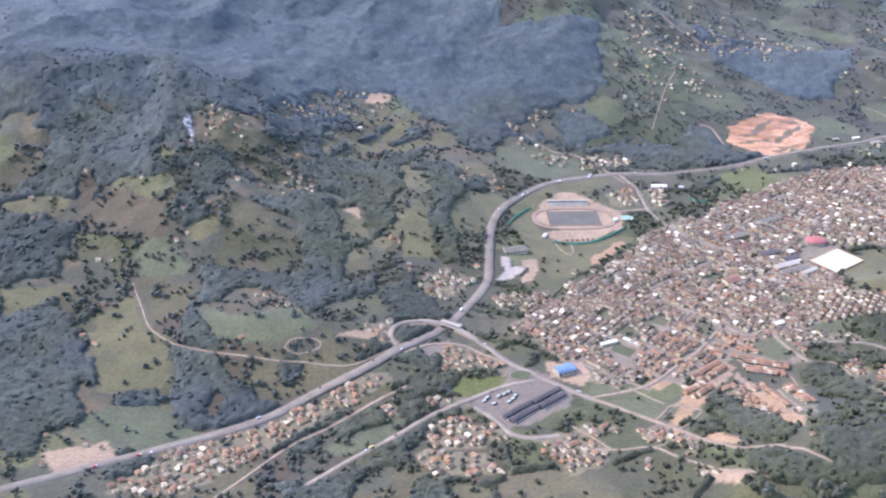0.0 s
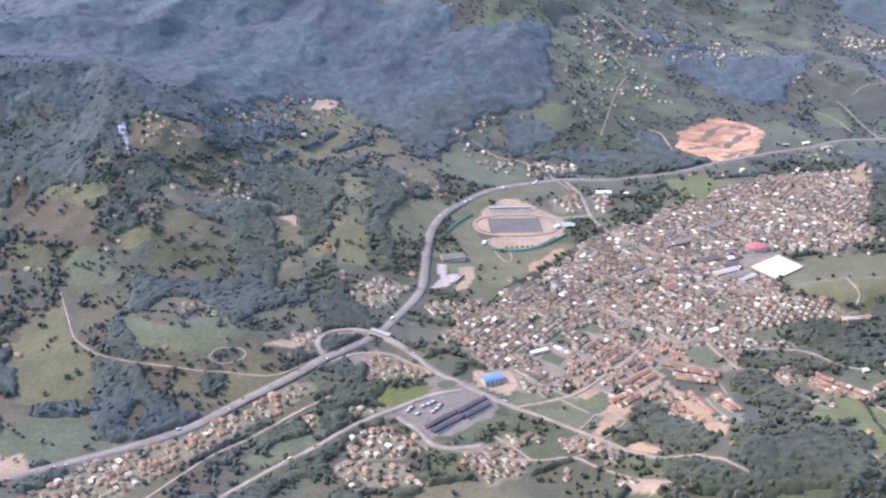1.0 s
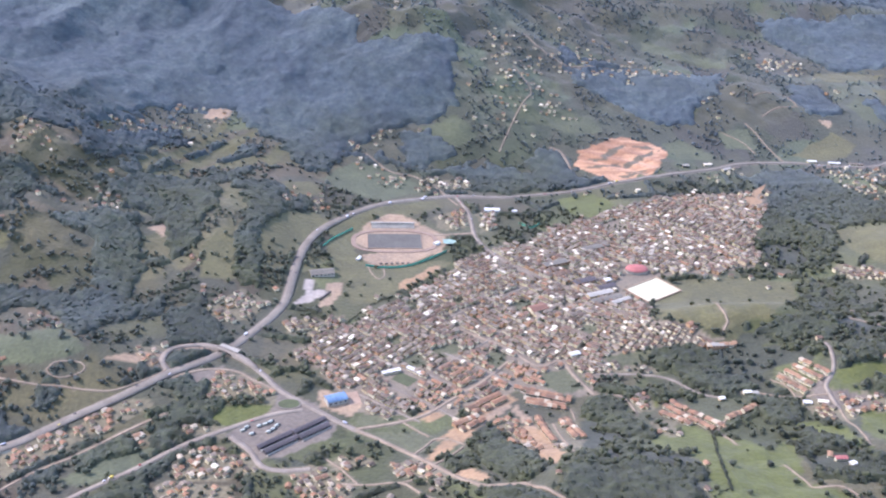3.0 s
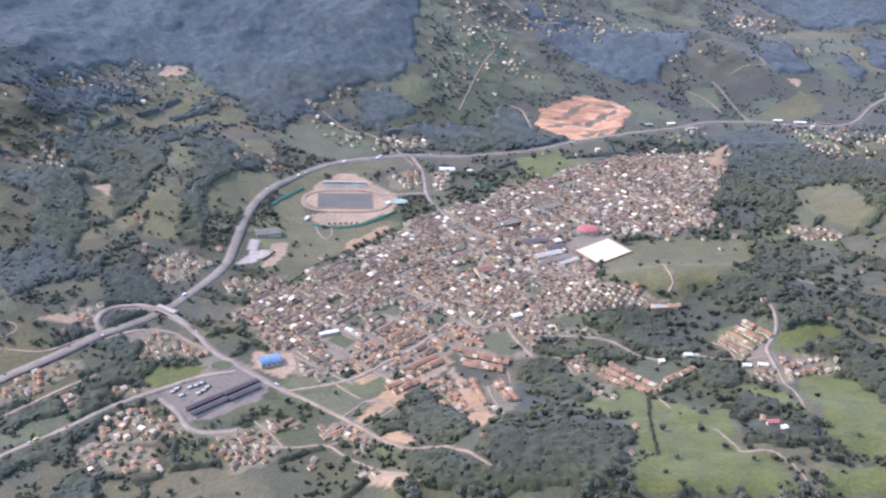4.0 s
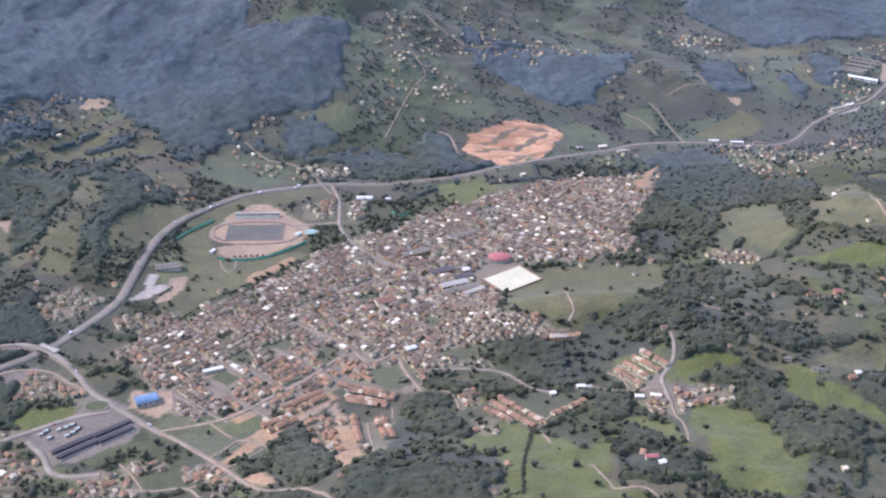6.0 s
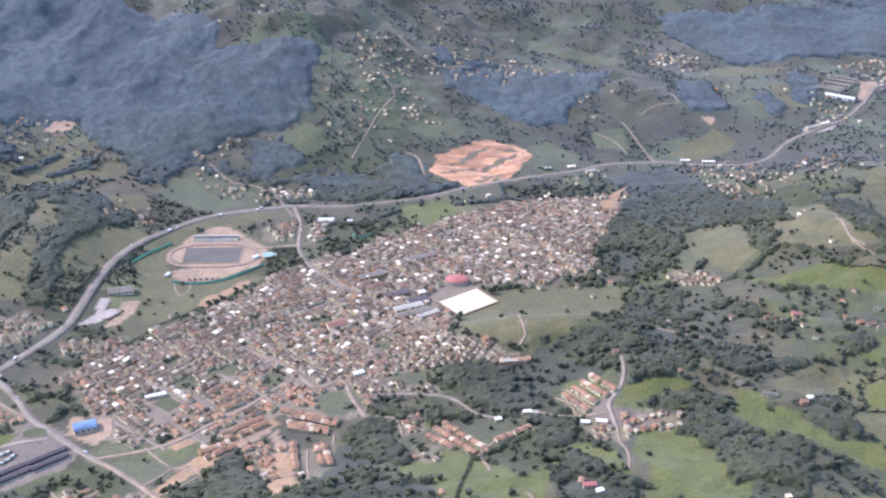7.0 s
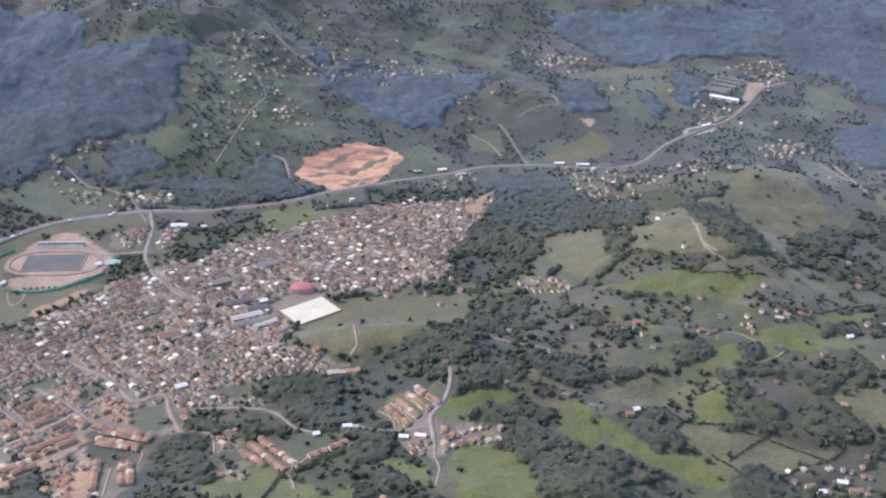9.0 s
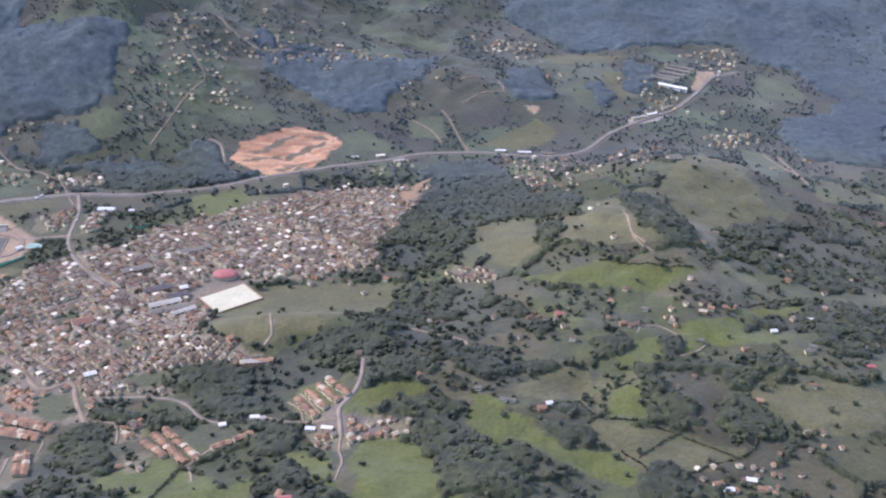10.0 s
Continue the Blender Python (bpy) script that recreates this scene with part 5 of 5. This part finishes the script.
boxes("roof", [(-4.5, 4.5, -3.4, 3.4, 1.5, 1.7)], surface("pale_green", (0.30, 0.42, 0.33), (0.22, 0.33, 0.26), 0.8, 1, 0.3, 0.02), canopy)
for px in (-4.2, 4.2):
    for py in (-3.1, 3.1):
        boxes("post", [(px - 0.1, px + 0.1, py - 0.1, py + 0.1, -0.6, 1.5)], CONCRETE, canopy)

hall("depot", "long grey sheet-roofed depot shed beside a concrete yard", 55, 685.5, 15, 7, 2.2, 1.0, 0.27, CONCRETE, GREY_ROOF, bays=6)
for k in range(5):
    pile = at_place("dark_stack", "stack of dark building material in the depot yard", "stack", 57 + 1.2 * k, 652 + 2.6 * k, 0.3)
    boxes("pallet", [(-1.0, 1.0, -0.6, 0.6, -0.3, 0.5)], BROWN_ROOF, pile)
    boxes("load", [(-0.8, 0.6, -0.4, 0.5, 0.5, 0.9)], BROWN_ROOF, pile)

SPORTS = ground_at(268, 681)
field = at_place("sand_field", "bright cream sand sports field with a low kerb", "sports field", 268.5, 681, -0.76, SPORTS)
field.matrix_world = pose(268.8, 681.2, SPORTS, 0, 0, 38)
boxes("surface", [(-14.6, 14.6, -10.6, 10.6, -1.2, 0.4)], SAND, field)
for dims in ((-15.2, 15.2, -11.2, -10.6, -1.2, 0.8), (-15.2, 15.2, 10.6, 11.2, -1.2, 0.8), (-15.2, -14.6, -10.6, 10.6, -1.2, 0.8), (14.6, 15.2, -10.6, 10.6, -1.2, 0.8)):
    boxes("kerb", [dims], TAN, field)
arena = at_place("arena", "oval arena with a domed faded red roof", "arena", 262, 707, 0.05)
bm = bmesh.new()
bmesh.ops.create_cone(bm, cap_ends=True, segments=32, radius1=1, radius2=1, depth=3, matrix=Matrix.Translation((0, 0, 0.6)) @ Matrix.Diagonal((7.4, 5.2, 1, 1)))
part("wall", bm, CONCRETE, arena)
bm = bmesh.new()
bmesh.ops.create_uvsphere(bm, u_segments=32, v_segments=12, radius=1, matrix=Matrix.Translation((0, 0, 2.0)) @ Matrix.Diagonal((7.7, 5.5, 2.3, 1)))
bmesh.ops.delete(bm, geom=[v for v in bm.verts if v.co.z < 1.95], context="VERTS")
part("roof", bm, RED_ROOF, arena)
for k in range(10):
    a = 2 * math.pi * k / 10
    boxes("column", [(7.5 * math.cos(a) - 0.15, 7.5 * math.cos(a) + 0.15, 5.3 * math.sin(a) - 0.15, 5.3 * math.sin(a) + 0.15, -0.8, 2.0)], CONCRETE, arena)
for n, (x, y, w, d, turn) in enumerate(((236, 664, 22, 5, 0.47), (233, 671.5, 18, 4.6, 0.47), (238, 681, 13, 4.6, 0.5), (245, 662, 14, 3.2, 0.6), (225, 688, 16, 5, 0.5), (208, 712, 18, 5, 0.5), (238, 738, 22, 5, 0.48))):
    hall("long_hall", "long grey roofed hall among the town houses", x, y, w, d, 2.2, 0.35, turn, WALL, (GREY_ROOF, CONCRETE, BROWN_ROOF, CONCRETE, BROWN_ROOF, GREY_ROOF, GREY_ROOF)[n], bays=6)

hall("town_hall", "large old hall with a faded red roof among the houses", 191.6, 648.9, 11, 7, 2.6, 1.0, 0.5, WALL, RED_TILE, bays=5)
hall("white_hall", "small hall with a bright white roof among the houses", 240.0, 690.0, 4.5, 3.4, 2.2, 0.6, 0.5, WALL, WHITE, bays=3)
hall("white_hall", "small hall with a bright white roof among the houses", 208.9, 597.2, 6.0, 3.0, 2.2, 0.6, 0.5, WALL, WHITE, bays=3)
hall("long_hall", "long cream roofed hall at the edge of town", 294.5, 600.6, 13, 3.0, 1.8, 0.25, 0.12, WALL, CONCRETE, bays=6)
hall("market_hall", "market hall with a curved bright blue sheet roof", 75.0, 542.3, 11.0, 6.6, 2.4, 1.3, 0.45, CONCRETE, BLUE_ROOF, True, bays=4)
apron = at_place("forecourt", "bare tan forecourt beside the blue roofed hall", "forecourt", 84, 546, 0.27)
boxes("surface", [(-3.6, 3.6, -6, 6, -1.0, 0.22)], TAN, apron)
for x, y, w in ((47.5, 507, 22), (63, 519, 20), (50.5, 502.6, 20), (66.0, 514.2, 18)):
    hall("terminal_shed", "long dark brown roofed bus terminal shed", x, y, w, 2.5, 1.6, 0.45, 0.74, BROWN_ROOF, BROWN_ROOF, bays=8)
    px, py = x + 2.2 * math.sin(0.74), y - 2.2 * math.cos(0.74)
    way = at_place("platform", "pale concrete platform beside the terminal shed", "platform", px, py, 0.74)
    boxes("slab", [(-w / 2, w / 2, -0.45, 0.45, -1, 0.3)], CONCRETE, way)
    for k in range(8):
        boxes("post", [(-w / 2 + 0.3 + w / 8 * k, -w / 2 + 0.45 + w / 8 * k, -0.08, 0.08, 0.4, 1.6)], CONCRETE, way)
island = at_place("roundabout_island", "round grassed traffic island with a pale kerb", "roundabout", 50.3, 538.5, 0.1)
bm = bmesh.new()
bmesh.ops.create_cone(bm, cap_ends=True, segments=28, radius1=6.2, radius2=5.6, depth=1.0, matrix=Matrix.Diagonal((1, 0.72, 1, 1)))
part("turf", bm, surface("turf", (0.095, 0.110, 0.050), (0.075, 0.085, 0.042), 0.95, 1.5, 0.3, 0.1), island)
bm = bmesh.new()
bmesh.ops.create_cone(bm, cap_ends=True, segments=28, radius1=6.8, radius2=6.7, depth=0.7, matrix=Matrix.Diagonal((1, 0.73, 1, 1)))
part("kerb", bm, ASPHALT, island)
school = at_place("school_court", "green sports court between white roofed school wings", "court", 111, 566.5, -0.62)
boxes("surface", [(-6, 6, -4.5, 4.5, -1, 0.12)], surface("court_turf", (0.095, 0.110, 0.052), (0.080, 0.085, 0.045), 0.95, 1.5, 0.2, 0.05), school)
for x, y, w, turn in ((103.5, 572.5, 10.5, 0.43), (117.0, 574.0, 11, -0.68)):
    hall("school_wing", "school wing with a low white sheet roof", x, y, w, 2.1, 1.6, 0.2, turn, WALL, WHITE, category="school", bays=6)

# ---- rows of like houses on the slopes ----
ROW_BASE = house("row_house", 2.2, 3.2, 1.5, 0.6, WALL, CLAY, "small terraced house with an orange clay roof", "house")
boxes("door", [(-0.25, 0.2, -1.66, -1.58, -0.1, 0.85)], BROWN_ROOF, ROW_BASE, "dark wooden door")
for wx in (-0.75, 0.7):
    boxes("window", [(wx - 0.22, wx + 0.22, -1.65, -1.58, 0.55, 1.05)], GLASS_DARK, ROW_BASE)
for x0, y0, x1, y1, group in ((172, 562, 202, 552, "clay roofed rows"), (172, 558.7, 202, 548.7, "clay roofed rows"), (176, 550, 198, 544.5, "clay roofed rows"), (177, 546.6, 198, 541, "clay roofed rows"),
                              (182, 531, 188, 498, "clay roofed rows"), (193.5, 530, 200, 505, "clay roofed rows"), (197, 529, 203.5, 506, "clay roofed rows"),
                              (145.5, 537.5, 163, 554, "clay roofed rows"), (148.5, 533.5, 166, 550, "clay roofed rows"), (137.5, 520, 150, 530.5, "clay roofed rows"), (141, 516, 154, 527, "clay roofed rows"),
                              (256, 550, 279, 519, "hillside rows"), (252, 545, 272, 518, "hillside rows"), (249, 538, 262, 524, "hillside rows"), (282, 530, 300, 542, "hillside rows"),
                              (318, 567, 329, 550, "housing rows"), (323, 571, 334, 555, "housing rows"), (328, 574, 339, 558, "housing rows"), (333, 577, 344, 561, "housing rows"), (286, 601, 303, 601, "hillside rows")):
    a, b = Vector((x0, y0, 0)), Vector((x1, y1, 0))
    n = max(2, int((b - a).length / 2.25))
    turn = math.degrees(math.atan2(y1 - y0, x1 - x0))
    for k in range(n):
        if rng.random() < 0.08:
            continue
        p = a.lerp(b, (k + 0.5) / n)
        c = copy_thing(ROW_BASE, pose(p.x + rng.uniform(-0.45, 0.45), p.y + rng.uniform(-0.45, 0.45), ground_at(p.x, p.y) + rng.uniform(0, 0.25), 0, 0, turn + rng.uniform(-6, 6)))
        tagged(c, group=group)
for o in (*ROW_BASE.children, ROW_BASE):
    bpy.data.objects.remove(o)

# ---- by the far highway ----
hall("warehouse", "very long white roofed warehouse by the highway", 594.5, 1037, 25, 5, 2.2, 0.9, -0.52, WHITE, WHITE, bays=8)
for k in range(5):
    hall("greenhouse", "long grey vaulted greenhouse standing in a row", 588 + 5.5 * k, 1052 + 6 * k, 22, 4.4, 1.4, 1.0, -0.5, CONCRETE, GREY_ROOF, True, "greenhouse", 5)
hall("grey_barn", "square grey roofed barn on the ridge", 555, 838, 9, 7, 2.4, 1.2, 0.2, CONCRETE, GREY_ROOF, category="barn", bays=3)
for x, y, w, turn in ((458, 913, 12, 0.0), (476, 911, 14, -0.1), (440, 915, 9, 0.05), (330, 891, 7, 0.3), (349, 896, 8, 0.3), (363, 889, 10, 0.5), (372, 893, 8, 0.5), (556, 979, 16, 0.5), (568, 986, 12, 0.5), (583, 1000, 14, 0.6)):
    hall("roadside_shed", "pale roofed workshop beside the highway", x, y, w * 0.8, 2.6, 1.4, 0.25, turn, WALL, (WHITE, CONCRETE, TIN)[int(w) % 3], category="shed", bays=4)
for x, y, red in ((454, 637, 1), (487, 626, 0), (492, 624, 0), (533, 638, 0), (538, 641, 0), (548, 645, 0), (502, 643, 2), (596, 644, 3), (571, 630, 3), (527, 614, 2), (583, 607, 2), (587, 612, 2), (614, 599, 1), (577, 578, 0), (437, 551, 0), (441, 555, 3), (419, 556, 2), (423, 556, 2), (407, 565, 2), (542, 564, 0), (546, 563, 0), (512, 502, 0), (516, 499, 3), (528, 506, 3), (532, 501, 0)):
    hall("farm_building", ("farmhouse with an orange clay roof in the pastures", "farmhouse with a bright red roof among trees", "pale grey roofed farm shed in the pastures", "white roofed farm shed in the pastures")[red], x, y, rng.uniform(3.0, 4.6), 2.5, 1.5, 0.6, rng.uniform(-0.3, 0.3), WALL, (CLAY, RED_ROOF, GREY_ROOF, WHITE)[red], category="farmhouse", bays=3)

for x, y, w, turn, roof, label in ((322, 475, 6.5, 0.1, RED_ROOF, "country house with a faded red roof in a clearing"), (319, 481, 4.5, 1.3, CLAY, "clay roofed side wing of the country house"), (326, 470, 3.4, 0.4, WHITE, "small white outbuilding beside the country house"), (299, 555.5, 5.0, 0.1, WHITE, "white walled roadside building by the creek"), (303, 554, 3.0, 0.2, CONCRETE, "small grey roadside building by the creek"), (284, 551, 3.6, 0.3, WHITE, "white shed at the end of the creek road"), (327, 541, 5.0, -0.05, WHITE, "white roofed store at the edge of the settlement"), (335, 540, 6.0, -0.1, TIN, "long pale roofed store in the settlement")):
    hall("country_house", label, x, y, w * 0.85, 2.2, 1.5, 0.3, turn, WALL, roof, category="house", bays=3)

# ---- bridge over the highway ----
level = ground_at(CROSSING.x, CROSSING.y)
bridge = at_place("bridge", "concrete road bridge over the highway", "bridge", CROSSING.x, CROSSING.y, math.atan2(577 - 590.5, 24 + 2), level)
for side in (-2.15, 2.15):
    boxes("parapet", [(-7, 7, side - 0.12, side + 0.12, 2.35, 2.8)], ASPHALT, bridge)
boxes("deck", [(-6.5, 6.5, -2.1, 2.1, 1.9, 2.38)], CONCRETE, bridge)
for px in (-4.6, 4.6):
    boxes("pier", [(px - 0.35, px + 0.35, -1.7, 1.7, -1.0, 1.9)], CONCRETE, bridge)

# ---- green safety nets round the works ----


def fence(points):
    ob = at_place("net_fence", "green safety net fence round the building site", "fence", points[0][0], points[0][1])
    ob.matrix_world = Matrix.Identity(4)
    line = along(points, 4.0)
    for a, b in zip(line, line[1:]):
        turn = math.atan2(b.y - a.y, b.x - a.x)
        za, zb = ground_at(a.x, a.y), ground_at(b.x, b.y)
        bm = bmesh.new()
        n = Vector((-math.sin(turn), math.cos(turn), 0)) * 0.04
        v = [bm.verts.new((p.x + s * n.x, p.y + s * n.y, z + dz)) for p, z in ((a, za), (b, zb)) for s in (-1, 1) for dz in (-0.2, 1.5)]
        for f in ((0, 4, 5, 1), (2, 3, 7, 6), (1, 5, 7, 3)):
            bm.faces.new([v[k] for k in f])
        part("net", bm, GREEN_NET, ob)
        boxes("post", [(a.x - 0.07, a.x + 0.07, a.y - 0.07, a.y + 0.07, za - 0.5, za + 1.7)], CONCRETE, ob)


fence([(82, 704), (97, 703), (112, 708), (124, 718), (136, 730)])
fence([(52, 724), (60, 742), (70, 758)])
fence([(188, 776), (196, 768), (203, 776)])

# ---- traffic ----


def vehicle(kind, paint, length, width, tall, label):
    ob = tagged(new(kind), label, kind, "traffic on the highway")
    bm = bmesh.new()
    if kind == "car":
        box(bm, -length / 2, length / 2, -width / 2, width / 2, 0.18, tall * 0.6)
        v = box(bm, -length * 0.28, length * 0.3, -width * 0.45, width * 0.45, tall * 0.6, tall)
        for k in (4, 5, 6, 7):
            v[k].co.x *= 0.72
    else:
        box(bm, -length / 2, length * 0.22, -width / 2, width / 2, 0.35, tall)
    body = part("body", bm, paint, ob)
    bmesh_cab = bmesh.new()
    if kind == "car":
        box(bmesh_cab, -length * 0.2, length * 0.22, -width * 0.46, width * 0.46, tall * 0.66, tall * 0.9)
        part("window", bmesh_cab, GLASS_DARK, ob)
    else:
        box(bmesh_cab, length * 0.26, length / 2, -width * 0.48, width * 0.48, 0.3, tall * 0.8)
        part("cab", bmesh_cab, WHITE if kind == "truck" else GLASS_DARK, ob)
    for px in (-length * 0.32, length * 0.32):
        for py in (-width / 2, width / 2):
            bm = bmesh.new()
            bmesh.ops.create_cone(bm, cap_ends=True, segments=10, radius1=0.2, radius2=0.2, depth=0.14, matrix=pose(px, py, 0.2, 90, 0, 0))
            part("wheel", bm, BROWN_ROOF, ob)
    return ob


PAINT = varied("car_paint", [(0.0, (0.75, 0.75, 0.75)), (0.4, (0.35, 0.36, 0.38)), (0.6, (0.08, 0.08, 0.09)), (0.75, (0.45, 0.07, 0.06)), (0.88, (0.70, 0.55, 0.12))], rough=0.35, stain=0.1)
models = [vehicle("car", PAINT, 1.5, 0.65, 0.52, "small passenger car driving on the road"), vehicle("truck", PAINT, 2.6, 0.85, 1.1, "box truck driving on the highway")]
highway = next(line for kind, _, line in ROADS if kind == "highway")
tracks = [highway] + [line for kind, _, line in ROADS if kind in ("sw_road", "overpass", "junc_s")]
for n in range(46):
    line = tracks[0] if n < 34 else tracks[1 + n % 3]
    k = rng.randrange(2, len(line) - 3)
    a, b = line[k], line[k + 1]
    turn = math.atan2(b.y - a.y, b.x - a.x)
    off = rng.choice((-1.5, 1.5) if a.x < 170 else (-0.8, 0.8)) if n < 34 else rng.choice((-0.8, 0.8))
    p = a + Vector((-math.sin(turn), math.cos(turn), 0)) * off
    if (p - CROSSING).length < 20 and n >= 34:
        continue
    side = Vector((-math.sin(turn), math.cos(turn), 0))
    z = max(ground_at(*(a + side * s)[:2]) for s in (-3, -2.7, 0, 2.7, 3)) + 0.24
    copy_thing(models[0 if rng.random() < 0.65 else 1], pose(p.x, p.y, z, 0, 0, math.degrees(turn) + (180 if off > 0 else 0)))
bus = vehicle("bus", surface("bus_paint", (0.50, 0.53, 0.42), (0.42, 0.45, 0.36), 0.5, 2.0, 0.4, 0.01), 3.2, 0.95, 1.15, "pale green bus parked on the terminal forecourt")
tagged(bus, category="bus", group="buses at the terminal")
for x, y in ((29.6, 515.0), (31.3, 517.6), (34.6, 512.1), (40.5, 520.4), (42.9, 522.4), (42.9, 514.0), (45.0, 516.4), (37.4, 518.7), (46.4, 519.5)):
    copy_thing(bus, pose(x, y, ground_at(x, y) + 0.05, 0, 0, 42 + rng.uniform(-10, 10)))
models.append(bus)
for m in models:
    for o in (*m.children, m):
        bpy.data.objects.remove(o)

# ---- a thin column of smoke from a fire in the woods ----
m, nodes, links, b = shader("smoke", 1.0)
b.inputs["Base Color"].default_value = (0.8, 0.82, 0.85, 1)
alpha = noise_fac(nodes, links, 0.35, 5, low=0.45, high=0.9)
half = nodes.new("ShaderNodeMath")
half.operation = "MULTIPLY"
half.inputs[1].default_value = 0.6
links.new(alpha, half.inputs[0])
links.new(half.outputs[0], b.inputs["Alpha"])
plume = at_place("smoke_column", "thin white column of smoke rising from the woods", "smoke", -166, 741)
bm = bmesh.new()
g = random.Random(4)
for k in range(16):
    t = k / 15
    bmesh.ops.create_icosphere(bm, subdivisions=2, radius=0.7 + 2.2 * t, matrix=Matrix.Translation((-3.0 * t * t + g.uniform(-0.4, 0.4), 1.5 * t, 0.6 + 21 * t)) @ Matrix.Diagonal((1, 1, 1.5, 1)))
for v in bm.verts:
    v.co += Vector((g.uniform(-0.3, 0.3), g.uniform(-0.3, 0.3), g.uniform(-0.3, 0.3)))
part("puffs", bm, m, plume)
